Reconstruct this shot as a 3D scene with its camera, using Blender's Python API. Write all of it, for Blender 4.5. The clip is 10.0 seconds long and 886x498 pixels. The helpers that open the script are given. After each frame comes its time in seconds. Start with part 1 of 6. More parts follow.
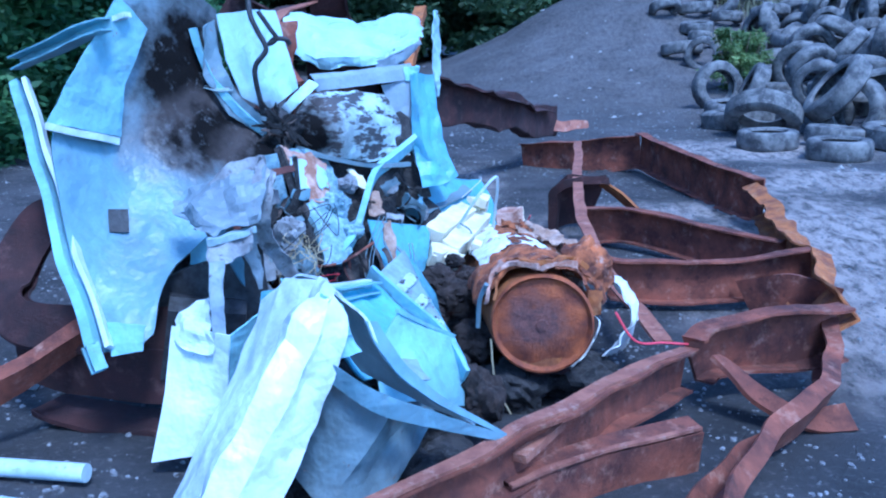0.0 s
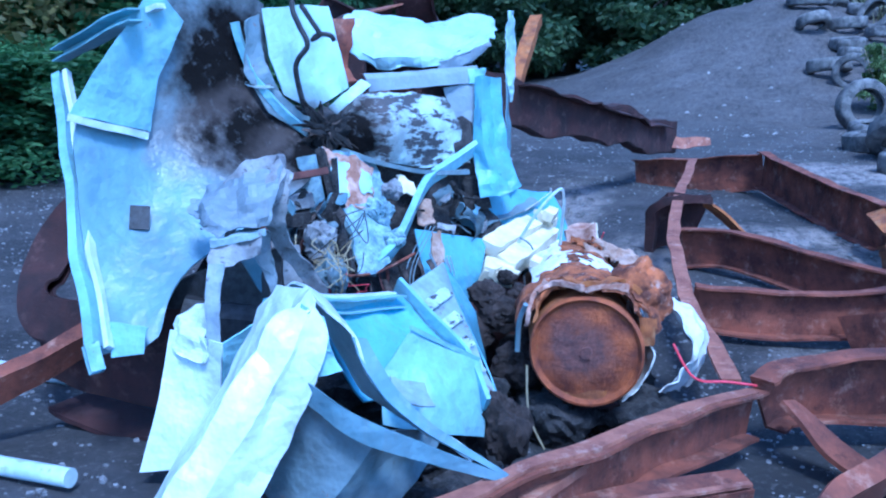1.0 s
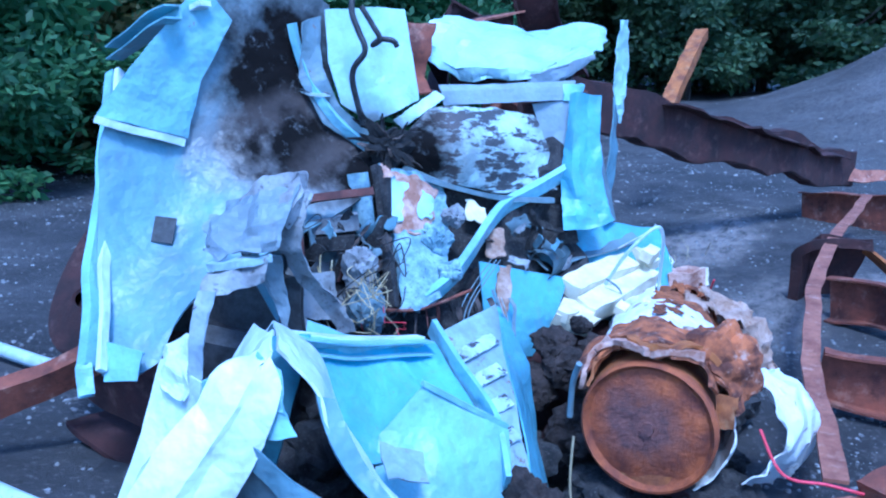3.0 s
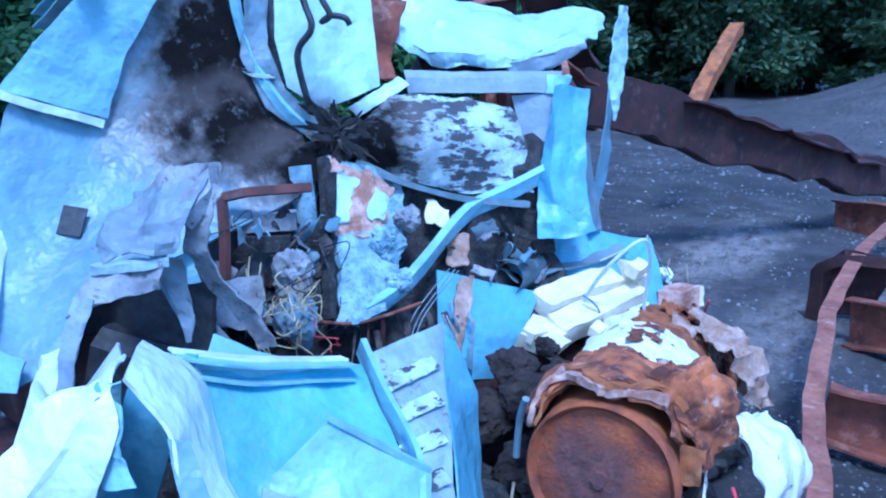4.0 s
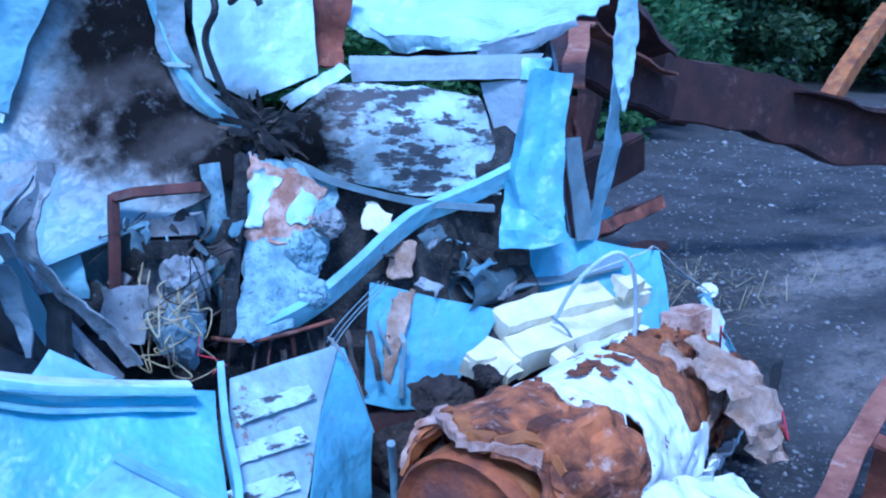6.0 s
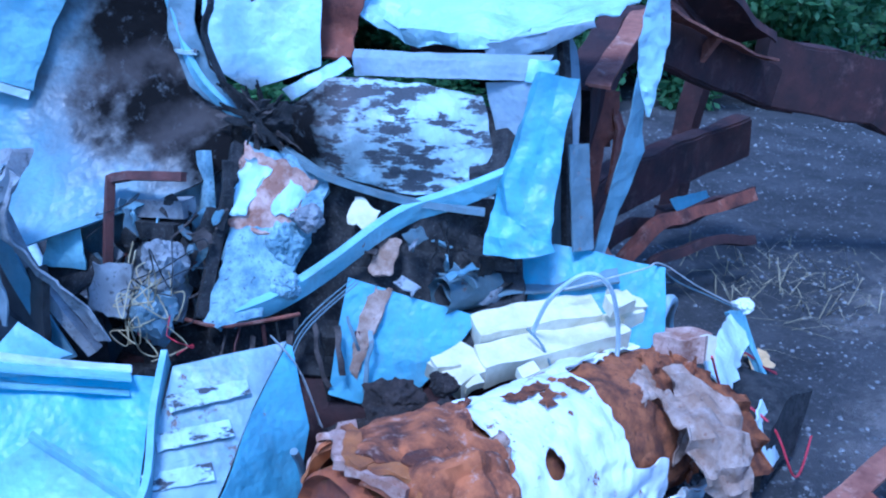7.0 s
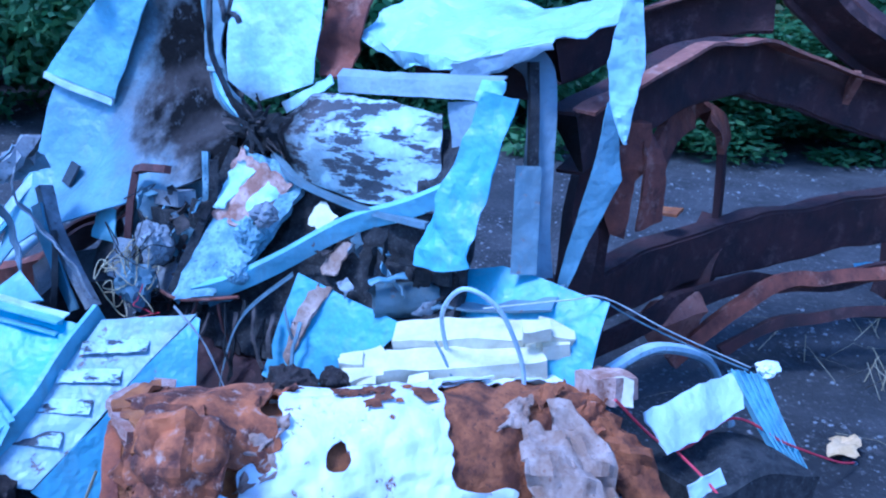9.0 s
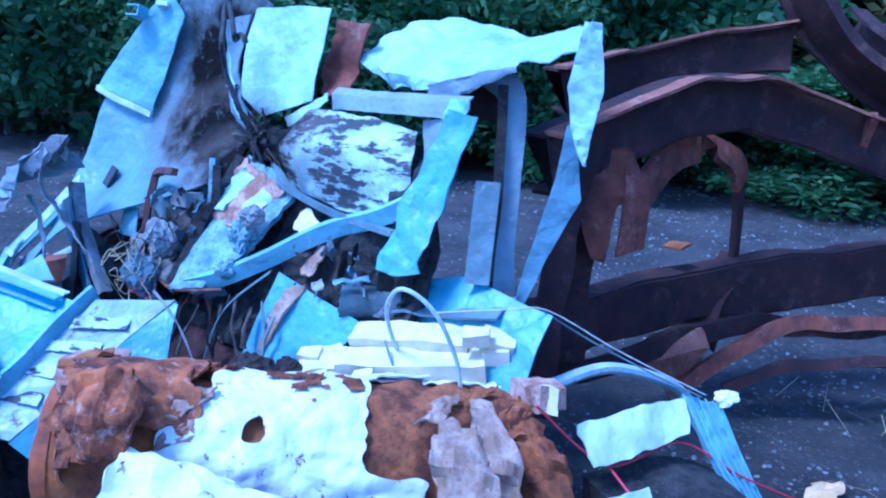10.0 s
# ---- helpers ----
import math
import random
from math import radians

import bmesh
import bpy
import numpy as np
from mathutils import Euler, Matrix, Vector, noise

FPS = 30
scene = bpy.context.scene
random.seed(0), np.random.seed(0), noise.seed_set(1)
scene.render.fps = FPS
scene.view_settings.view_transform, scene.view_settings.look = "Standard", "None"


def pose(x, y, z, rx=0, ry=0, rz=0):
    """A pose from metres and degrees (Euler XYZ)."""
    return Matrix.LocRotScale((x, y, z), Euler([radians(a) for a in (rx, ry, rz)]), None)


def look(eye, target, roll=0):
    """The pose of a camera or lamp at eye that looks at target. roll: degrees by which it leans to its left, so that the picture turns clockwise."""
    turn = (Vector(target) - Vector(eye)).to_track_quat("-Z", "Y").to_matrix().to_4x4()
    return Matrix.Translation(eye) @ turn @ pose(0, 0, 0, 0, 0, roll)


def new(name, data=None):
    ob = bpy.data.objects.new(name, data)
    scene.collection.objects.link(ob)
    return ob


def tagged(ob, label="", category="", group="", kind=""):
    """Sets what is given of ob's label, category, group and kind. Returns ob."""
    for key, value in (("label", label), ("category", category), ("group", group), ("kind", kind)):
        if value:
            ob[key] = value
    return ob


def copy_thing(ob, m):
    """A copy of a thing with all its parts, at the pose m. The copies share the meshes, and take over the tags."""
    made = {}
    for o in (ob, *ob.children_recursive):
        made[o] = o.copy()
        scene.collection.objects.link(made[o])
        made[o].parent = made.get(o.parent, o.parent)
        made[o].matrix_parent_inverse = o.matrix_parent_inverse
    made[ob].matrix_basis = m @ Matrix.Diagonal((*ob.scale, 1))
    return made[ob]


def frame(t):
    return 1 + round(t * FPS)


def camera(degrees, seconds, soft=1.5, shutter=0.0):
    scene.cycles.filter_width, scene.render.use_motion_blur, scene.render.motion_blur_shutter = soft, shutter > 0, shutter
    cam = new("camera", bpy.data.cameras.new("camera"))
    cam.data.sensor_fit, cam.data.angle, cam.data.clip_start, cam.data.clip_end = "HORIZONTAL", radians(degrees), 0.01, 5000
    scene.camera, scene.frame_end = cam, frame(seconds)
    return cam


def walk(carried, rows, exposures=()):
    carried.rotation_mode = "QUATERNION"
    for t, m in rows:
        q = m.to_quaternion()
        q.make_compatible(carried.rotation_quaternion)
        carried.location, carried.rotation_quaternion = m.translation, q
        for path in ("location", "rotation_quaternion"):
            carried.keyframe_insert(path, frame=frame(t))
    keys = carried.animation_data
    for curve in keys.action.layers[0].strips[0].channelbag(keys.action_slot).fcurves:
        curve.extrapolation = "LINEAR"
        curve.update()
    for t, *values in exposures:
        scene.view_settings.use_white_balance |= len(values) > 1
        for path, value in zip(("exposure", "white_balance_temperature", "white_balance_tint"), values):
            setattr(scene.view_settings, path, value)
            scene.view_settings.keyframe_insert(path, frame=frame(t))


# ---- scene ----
cam = camera(52.5, 10.0, 2.1)
PATH = [
    (0, (0.405, 0.083, 1.525), (0.193, 2.014, 1.049), -1.2),
    (0.5, (0.601, 0.225, 1.495), (0.211, 2.134, 1.042), -0.8),
    (1, (0.731, 0.417, 1.448), (0.219, 2.3, 1.009), -0.5),
    (1.5, (0.907, 0.483, 1.426), (0.26, 2.329, 1.008), -0.4),
    (2, (0.999, 0.533, 1.44), (0.226, 2.33, 1.023), 1.4),
    (2.5, (0.994, 0.72, 1.445), (0.11, 2.465, 1.028), 1.6),
    (2.7, (0.992, 0.824, 1.446), (0.111, 2.571, 1.032), 1.3),
    (3.8, (1.01, 1.36, 1.45), (0.105, 3.084, 0.995), 3.1),
    (4, (1.071, 1.442, 1.445), (0.121, 3.144, 0.994), 3.5),
    (4.5, (1.212, 1.611, 1.405), (0.158, 3.25, 0.955), 3.6),
    (5, (1.285, 1.806, 1.372), (0.162, 3.4, 0.928), 2.9),
    (5.5, (1.355, 2.021, 1.401), (0.162, 3.556, 0.93), 2.4),
    (5.7, (1.391, 2.095, 1.383), (0.163, 3.605, 0.924), 1.7),
    (7, (1.803, 2.648, 1.629), (0.299, 3.811, 1.01), 3.9),
    (7.5, (1.963, 2.929, 1.606), (0.301, 3.864, 1.001), 1.0),
    (8, (2.232, 3.212, 1.632), (0.476, 3.96, 1.034), 2.3),
    (8.5, (2.375, 3.54, 1.588), (0.547, 4.135, 1.036), 3.4),
    (9, (2.472, 3.862, 1.595), (0.588, 4.252, 1.05), 2.7),
    (9.5, (2.653, 4.174, 1.561), (0.731, 4.419, 1.066), 4.3),
    (10, (2.717, 4.394, 1.54), (0.772, 4.486, 1.084), 4.1),
]
walk(cam, [(t, look(eye, target, roll)) for t, eye, target, roll in PATH],
     [(0.0, 1.13, 4050, 8), (2.5, 1.18, 3920, 8), (4.0, 1.06, 4000, 10), (5.5, 0.95, 3990, 8), (8.0, 0.84, 3820, 13), (10.0, 1.10, 3770, 15)])
# ---- light and sky ----
SUN_AZ, SUN_EL = radians(150), radians(58)
world = bpy.data.worlds.new("world")
scene.world = world
world.use_nodes = True
wn = world.node_tree
sky = wn.nodes.new("ShaderNodeTexSky")
sky.sky_type, sky.sun_disc = "NISHITA", False
sky.sun_elevation, sky.sun_rotation = SUN_EL, SUN_AZ
wn.links.new(sky.outputs[0], wn.nodes["Background"].inputs[0])
wn.nodes["Background"].inputs[1].default_value = 0.15
lamp = bpy.data.lights.new("sun", "SUN")
lamp.energy, lamp.angle, lamp.color = 1.7, radians(14), (1.0, 0.93, 0.84)
sun = new("sun", lamp)
sun.matrix_world = look((math.sin(SUN_AZ) * math.cos(SUN_EL) * 50, math.cos(SUN_AZ) * math.cos(SUN_EL) * 50, math.sin(SUN_EL) * 50), (0, 0, 0))


# ---- materials ----
def nodes_of(name):
    m = bpy.data.materials.new(name)
    m.use_nodes = True
    return m, m.node_tree, m.node_tree.nodes["Principled BSDF"]


def node(tree, kind, **values):
    n = tree.nodes.new(kind)
    for key, value in values.items():
        n.inputs[key].default_value = value
    return n


def grain(tree, size, detail=5.0, rough=0.6, stretch=None, seed=0.0):
    """A noise of that size in metres, 0 to 1."""
    where = tree.nodes.new("ShaderNodeNewGeometry")
    mapped = node(tree, "ShaderNodeMapping", Location=(seed, seed * 1.7, -seed), Scale=stretch or (1, 1, 1))
    tree.links.new(where.outputs["Position"], mapped.inputs[0])
    n = node(tree, "ShaderNodeTexNoise", Scale=1.0 / size, Detail=detail, Roughness=rough)
    tree.links.new(mapped.outputs[0], n.inputs["Vector"])
    return n.outputs[0]


def ramp(tree, value, lo, hi):
    n = tree.nodes.new("ShaderNodeMapRange")
    n.inputs["From Min"].default_value, n.inputs["From Max"].default_value = lo, hi
    tree.links.new(value, n.inputs["Value"])
    return n.outputs[0]


def blend(tree, fac, a, b):
    n = tree.nodes.new("ShaderNodeMix")
    n.data_type = "RGBA"
    tree.links.new(fac, n.inputs[0])
    for socket, v in ((n.inputs[6], a), (n.inputs[7], b)):
        if isinstance(v, tuple):
            socket.default_value = (*v, 1)
        else:
            tree.links.new(v, socket)
    return n.outputs[2]


def calc(tree, op, a, b):
    n = tree.nodes.new("ShaderNodeMath")
    n.operation, n.use_clamp = op, True
    for socket, v in ((n.inputs[0], a), (n.inputs[1], b)):
        if isinstance(v, float):
            socket.default_value = v
        else:
            tree.links.new(v, socket)
    return n.outputs[0]


def relief(tree, shader, height, strength, distance):
    n = node(tree, "ShaderNodeBump", Strength=strength, Distance=distance)
    tree.links.new(height, n.inputs["Height"])
    tree.links.new(n.outputs[0], shader.inputs["Normal"])


def spot(tree, centre, radii, ragged=0.5, size=0.12):
    """A stain with a ragged outline round a place: 1 inside, 0 outside."""
    where = tree.nodes.new("ShaderNodeNewGeometry")
    a = tree.nodes.new("ShaderNodeVectorMath")
    a.operation = "SUBTRACT"
    a.inputs[1].default_value = centre
    tree.links.new(where.outputs["Position"], a.inputs[0])
    b = tree.nodes.new("ShaderNodeVectorMath")
    b.operation = "DIVIDE"
    b.inputs[1].default_value = radii
    tree.links.new(a.outputs[0], b.inputs[0])
    c = tree.nodes.new("ShaderNodeVectorMath")
    c.operation = "LENGTH"
    tree.links.new(b.outputs[0], c.inputs[0])
    d = tree.nodes.new("ShaderNodeMath")
    d.operation, d.inputs[2].default_value = "MULTIPLY_ADD", 0.0
    tree.links.new(grain(tree, size, 6), d.inputs[0])
    d.inputs[1].default_value = ragged * 2
    tree.links.new(c.outputs["Value"], d.inputs[2])
    return ramp(tree, d.outputs[0], 1.0 + ragged * 1.25, 0.75 + ragged * 0.75)


def paint(name, base, dirt=0.4, rust=0.66, scorches=(), rough=0.42, seed=0.0, primer=(0.30, 0.27, 0.26), streak=None, flecks=(0.13, 0.055, 0.03)):
    """Sheet metal with old paint: faded in clouds, grimed, chipped down to primer and rust, and scorched where fire was."""
    m, t, s = nodes_of(name)
    pale = tuple(min(1, c * 1.08 + 0.03) for c in base)
    dull = tuple(c * 0.78 for c in base)
    col = blend(t, ramp(t, grain(t, 0.35, 4, seed=seed), 0.35, 0.68), dull, pale)
    grime = calc(t, "MULTIPLY", ramp(t, grain(t, 0.16, 9, 0.72, seed=seed + 3), 0.50, 0.78), dirt)
    col = blend(t, grime, col, (0.10, 0.095, 0.09))
    runs = calc(t, "MULTIPLY", ramp(t, grain(t, 0.06, 6, 0.65, (1, 1, 0.12), seed + 9), 0.55, 0.85), dirt)
    col = blend(t, runs, col, (0.20, 0.17, 0.14))
    smudge = calc(t, "MULTIPLY", ramp(t, grain(t, 0.5, 7, 0.7, (1.3, 1.3, 0.8), seed + 13), 0.47, 0.66), min(1.0, dirt * 1.15))
    col = blend(t, smudge, col, tuple(c * 0.36 + 0.02 for c in base))
    scuff = calc(t, "MULTIPLY", ramp(t, grain(t, 0.012, 5, 0.6, (0.25, 0.25, 1.6), seed + 17), 0.60, 0.78), 0.55)
    col = blend(t, scuff, col, tuple(c * 0.55 for c in base))
    chips = ramp(t, grain(t, 0.055, 8, 0.7, streak, seed + 5), rust, rust + 0.05)
    col = blend(t, chips, col, blend(t, grain(t, 0.01, 4), primer, flecks))
    total = chips
    for centre, radii in scorches:
        burnt = spot(t, centre, radii, 0.75, 0.10)
        ash = blend(t, ramp(t, grain(t, 0.05, 9, 0.75, seed=seed + 1), 0.57, 0.76), (0.007, 0.006, 0.006), (0.15, 0.15, 0.155))
        halo = spot(t, centre, tuple(r * 1.5 for r in radii), 0.45, 0.2)
        col = blend(t, calc(t, "MULTIPLY", halo, 0.65), col, (0.12, 0.10, 0.095))
        col = blend(t, burnt, col, ash)
        total = calc(t, "MAXIMUM", total, burnt)
    t.links.new(calc(t, "SUBTRACT", 0.5, calc(t, "MULTIPLY", total, 0.42)), s.inputs["Specular IOR Level"])
    t.links.new(col, s.inputs["Base Color"])
    mottled = ramp(t, grain(t, 0.04, 6, seed=seed), 0.2, 0.9)
    r = t.nodes.new("ShaderNodeMapRange")
    r.inputs["To Min"].default_value, r.inputs["To Max"].default_value = rough - 0.12, rough + 0.18
    t.links.new(mottled, r.inputs["Value"])
    t.links.new(calc(t, "MAXIMUM", r.outputs[0], calc(t, "MULTIPLY", total, 0.85)), s.inputs["Roughness"])
    dents = calc(t, "MULTIPLY", ramp(t, grain(t, 0.11, 3, 0.5, seed=seed + 21), 0.25, 0.75), 0.8)
    fine = calc(t, "MULTIPLY", ramp(t, grain(t, 0.02, 5, seed=seed), 0.0, 1.0), 0.12)
    scar = calc(t, "MULTIPLY", total, 0.08)
    relief(t, s, calc(t, "SUBTRACT", calc(t, "ADD", dents, fine), scar), 0.55, 0.03)
    return m


def rusty(name, deep, bright, pale, seed=0.0, size=0.16):
    """Heavily rusted steel: dark scale, orange bloom, pale dust."""
    m, t, s = nodes_of(name)
    col = blend(t, ramp(t, grain(t, size, 8, 0.65, seed=seed), 0.36, 0.66), deep, bright)
    col = blend(t, ramp(t, grain(t, size * 0.35, 8, 0.7, seed=seed + 4), 0.56, 0.76), col, tuple(c * 0.45 for c in deep))
    col = blend(t, calc(t, "MULTIPLY", ramp(t, grain(t, size * 0.7, 9, 0.75, seed=seed + 7), 0.54, 0.72), 0.75), col, pale)
    t.links.new(col, s.inputs["Base Color"])
    s.inputs["Roughness"].default_value = 0.82
    both = calc(t, "MULTIPLY", grain(t, 0.012, 6, 0.7), grain(t, 0.05, 6, 0.6, seed=2.0))
    relief(t, s, both, 0.75, 0.012)
    return m


def mottle(name, a, b, size, rough=0.9, bump=0.5, depth=0.006, fine=0.2, third=None, lo=0.4, hi=0.62, seed=0.0, stretch=None):
    """A plain two-tone surface with coarse clouds and fine grain."""
    m, t, s = nodes_of(name)
    col = blend(t, ramp(t, grain(t, size, 8, 0.65, stretch, seed), lo, hi), a, b)
    if third:
        col = blend(t, ramp(t, grain(t, size * fine, 8, 0.7, stretch, seed + 2), 0.56, 0.68), col, third)
    t.links.new(col, s.inputs["Base Color"])
    s.inputs["Roughness"].default_value = rough
    relief(t, s, grain(t, size * fine, 7, 0.7, stretch, seed), bump, depth)
    return m


def leafy(name, dark, light):
    m, t, s = nodes_of(name)
    geo = t.nodes.new("ShaderNodeNewGeometry")
    col = blend(t, geo.outputs["Random Per Island"], dark, light)
    col = blend(t, ramp(t, grain(t, 0.9, 3), 0.35, 0.7), col, tuple(c * 0.55 for c in dark))
    t.links.new(col, s.inputs["Base Color"])
    s.inputs["Roughness"].default_value = 0.6
    glow = node(t, "ShaderNodeBsdfTranslucent")
    t.links.new(col, glow.inputs["Color"])
    mix = node(t, "ShaderNodeMixShader", Fac=0.42)
    t.links.new(s.outputs[0], mix.inputs[1])
    t.links.new(glow.outputs[0], mix.inputs[2])
    t.links.new(mix.outputs[0], t.nodes["Material Output"].inputs[0])
    return m


def stained_plate():
    """The boiler's end: orange rust, with a dark purple-brown stain about the middle."""
    m, t, s = nodes_of("plate_rust")
    col = blend(t, ramp(t, grain(t, 0.09, 8, 0.65, seed=9.0), 0.36, 0.66), (0.12, 0.032, 0.018), (0.36, 0.10, 0.026))
    dark = blend(t, ramp(t, grain(t, 0.03, 7, 0.7, seed=4.0), 0.35, 0.65), (0.06, 0.030, 0.034), (0.17, 0.075, 0.06))
    col = blend(t, calc(t, "MULTIPLY", spot(t, (0.395, 3.50, 0.385), (0.125, 1, 0.125), 0.6, 0.08), 0.9), col, dark)
    col = blend(t, ramp(t, grain(t, 0.02, 8, 0.7, seed=1.0), 0.60, 0.74), col, (0.07, 0.028, 0.022))
    t.links.new(col, s.inputs["Base Color"])
    s.inputs["Roughness"].default_value = 0.72
    relief(t, s, calc(t, "MULTIPLY", grain(t, 0.012, 6, 0.7), grain(t, 0.05, 6, 0.6, seed=2.0)), 0.8, 0.014)
    return m


BLUEWHITE = (0.31, 0.51, 0.60)
M_DOOR = paint("door_paint", (0.20, 0.31, 0.38), 0.40, 0.69, [((-1.00, 3.60, 1.36), (0.19, 0.30, 0.36)), ((-0.86, 3.62, 1.12), (0.26, 0.3, 0.15)), ((-0.70, 3.78, 1.02), (0.16, 0.3, 0.13))])
M_PAINT = paint("blue_white_paint", BLUEWHITE, 0.45, 0.655, seed=1.0)
M_CLEAN = paint("clean_white_paint", (0.74, 0.83, 0.86), 0.30, 0.69, seed=2.0, rough=0.36)
M_BLUE = paint("pale_blue_paint", (0.18, 0.38, 0.50), 0.40, 0.68, seed=3.0)
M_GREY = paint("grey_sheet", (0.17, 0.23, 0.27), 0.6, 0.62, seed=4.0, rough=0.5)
M_BURNT = paint("burnt_sheet", (0.58, 0.70, 0.74), 0.8, 0.495, [((-0.62, 3.95, 1.10), (0.14, 0.2, 0.16))], seed=5.0, primer=(0.05, 0.05, 0.055), streak=(0.5, 0.4, 1.3), flecks=(0.10, 0.10, 0.11))
M_BOX = paint("box_paint", (0.50, 0.68, 0.74), 0.35, 0.67, [((-0.74, 3.84, 1.12), (0.16, 0.2, 0.11))], seed=6.0)
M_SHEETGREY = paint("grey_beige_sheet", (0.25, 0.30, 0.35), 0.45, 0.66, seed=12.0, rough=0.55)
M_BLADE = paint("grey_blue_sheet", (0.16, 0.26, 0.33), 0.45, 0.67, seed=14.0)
M_STRIPE = paint("dirty_white_paint", (0.34, 0.43, 0.47), 0.75, 0.60, seed=7.0)
M_RUST = rusty("rust", (0.066, 0.022, 0.017), (0.25, 0.078, 0.042), (0.44, 0.26, 0.19))
# paler rust that also carries the light on flange tops and sunlit ends
M_RUST_PALE_LIT = rusty("pale_lit_rust", (0.17, 0.06, 0.04), (0.33, 0.14, 0.09), (0.52, 0.36, 0.29), 7.0, 0.10)
M_PLATE = stained_plate()
# dark rust, its colour lowered further for the shade on the rear frame
M_RUST_DARK_SHADED = rusty("dark_shaded_rust", (0.018, 0.008, 0.009), (0.055, 0.018, 0.016), (0.15, 0.08, 0.07), 3.0)
M_RUST_ORANGE = rusty("orange_rust", (0.16, 0.055, 0.025), (0.42, 0.15, 0.035), (0.42, 0.26, 0.13), 5.0, 0.11)
M_JACKET = paint("white_jacket", (0.86, 0.87, 0.86), 0.13, 0.605, [], seed=8.0, rough=0.5, primer=(0.25, 0.10, 0.05))
M_FOAM = mottle("yellow_foam", (0.58, 0.52, 0.36), (0.74, 0.68, 0.52), 0.08, 0.95, 0.5, 0.004)
M_BROWNFOAM = mottle("brown_foam", (0.11, 0.036, 0.018), (0.38, 0.13, 0.045), 0.08, 0.95, 0.9, 0.015, third=(0.055, 0.024, 0.02))
M_TANRUST = mottle("pinkish_tan_foam", (0.30, 0.15, 0.10), (0.58, 0.40, 0.33), 0.06, 0.95, 0.8, 0.008, third=(0.20, 0.08, 0.04))
M_RUSTFOAM = mottle("rust_stained_foam", (0.085, 0.028, 0.016), (0.42, 0.135, 0.045), 0.09, 0.9, 0.8, 0.012, fine=0.45, third=(0.46, 0.30, 0.23))
M_TANFOAM = mottle("tan_foam", (0.30, 0.19, 0.13), (0.50, 0.37, 0.30), 0.07, 0.95, 0.9, 0.012, third=(0.25, 0.13, 0.08))
# soot, and the black of gaps and hollows where only shade lies
M_SOOT_SHADE = mottle("soot_and_shade", (0.012, 0.012, 0.014), (0.05, 0.045, 0.045), 0.05, 0.9, 0.9, 0.01, third=(0.12, 0.11, 0.11))
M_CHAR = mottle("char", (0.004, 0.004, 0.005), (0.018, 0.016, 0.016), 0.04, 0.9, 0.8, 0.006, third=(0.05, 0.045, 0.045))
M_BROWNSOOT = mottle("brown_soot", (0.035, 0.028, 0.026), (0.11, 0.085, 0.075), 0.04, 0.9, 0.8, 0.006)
M_RAG = mottle("sooty_rag", (0.15, 0.15, 0.16), (0.32, 0.33, 0.35), 0.12, 0.9, 0.6, 0.006, third=(0.04, 0.038, 0.04))
M_BLUEFOAM = mottle("blue_grey_foam", (0.16, 0.24, 0.29), (0.36, 0.48, 0.55), 0.06, 0.95, 0.8, 0.008, third=(0.05, 0.06, 0.07))
M_INNER = rusty("inner_rust", (0.055, 0.022, 0.020), (0.12, 0.042, 0.034), (0.13, 0.09, 0.085), 2.0, 0.08)
def sunlit_ground():
    """Dark cinders; pale streaked spots paint in sunlit ground and haze on the heap."""
    m, t, s = nodes_of("cinder_ground")
    col = blend(t, ramp(t, grain(t, 0.7, 8, 0.65), 0.38, 0.64), (0.032, 0.031, 0.035), (0.085, 0.081, 0.087))
    col = blend(t, ramp(t, grain(t, 0.03, 8, 0.7, seed=2.0), 0.55, 0.70), col, (0.21, 0.20, 0.20))
    col = blend(t, ramp(t, grain(t, 0.02, 6, 0.7, seed=6.0), 0.58, 0.70), col, (0.02, 0.02, 0.022))
    col = blend(t, calc(t, "MULTIPLY", ramp(t, grain(t, 1.7, 9, 0.75, seed=8.0), 0.48, 0.64), 0.65), col, (0.028, 0.029, 0.033))
    col = blend(t, calc(t, "MULTIPLY", ramp(t, grain(t, 0.22, 9, 0.8, seed=11.0), 0.62, 0.72), 0.6), col, (0.27, 0.27, 0.275))
    streaks = ramp(t, grain(t, 0.09, 8, 0.75, (1.0, 0.35, 1), 15.0), 0.36, 0.56)
    # sunlit patches put into the colour; the last spot is far haze
    for centre, radii, much in (((1.4, 7.6, 0), (0.7, 0.42, 1), 0.7), ((2.9, 11.4, 0.1), (2.2, 1.0, 1.5), 0.7), ((-0.30, 8.6, 0), (0.35, 1.7, 1), 0.55), ((0.45, 6.6, 0), (0.32, 0.9, 1), 0.4), ((3.4, 9.2, 0), (1.2, 0.7, 1), 0.7), ((2.6, 6.4, 0), (0.9, 2.2, 1), 0.8), ((1.5, 4.6, 0), (0.35, 0.5, 1), 0.4), ((2.2, 4.2, 0), (0.5, 1.2, 1), 0.6), ((4.0, 20.0, 1.0), (7.0, 7.0, 3.0), 0.14)):
        pale_light = calc(t, "MULTIPLY", calc(t, "MULTIPLY", spot(t, centre, radii, 0.9, 0.35), streaks), much)
        col = blend(t, pale_light, col, (0.46, 0.40, 0.37))
    t.links.new(col, s.inputs["Base Color"])
    s.inputs["Roughness"].default_value = 0.95
    relief(t, s, grain(t, 0.03, 8, 0.75), 0.9, 0.03)
    return m


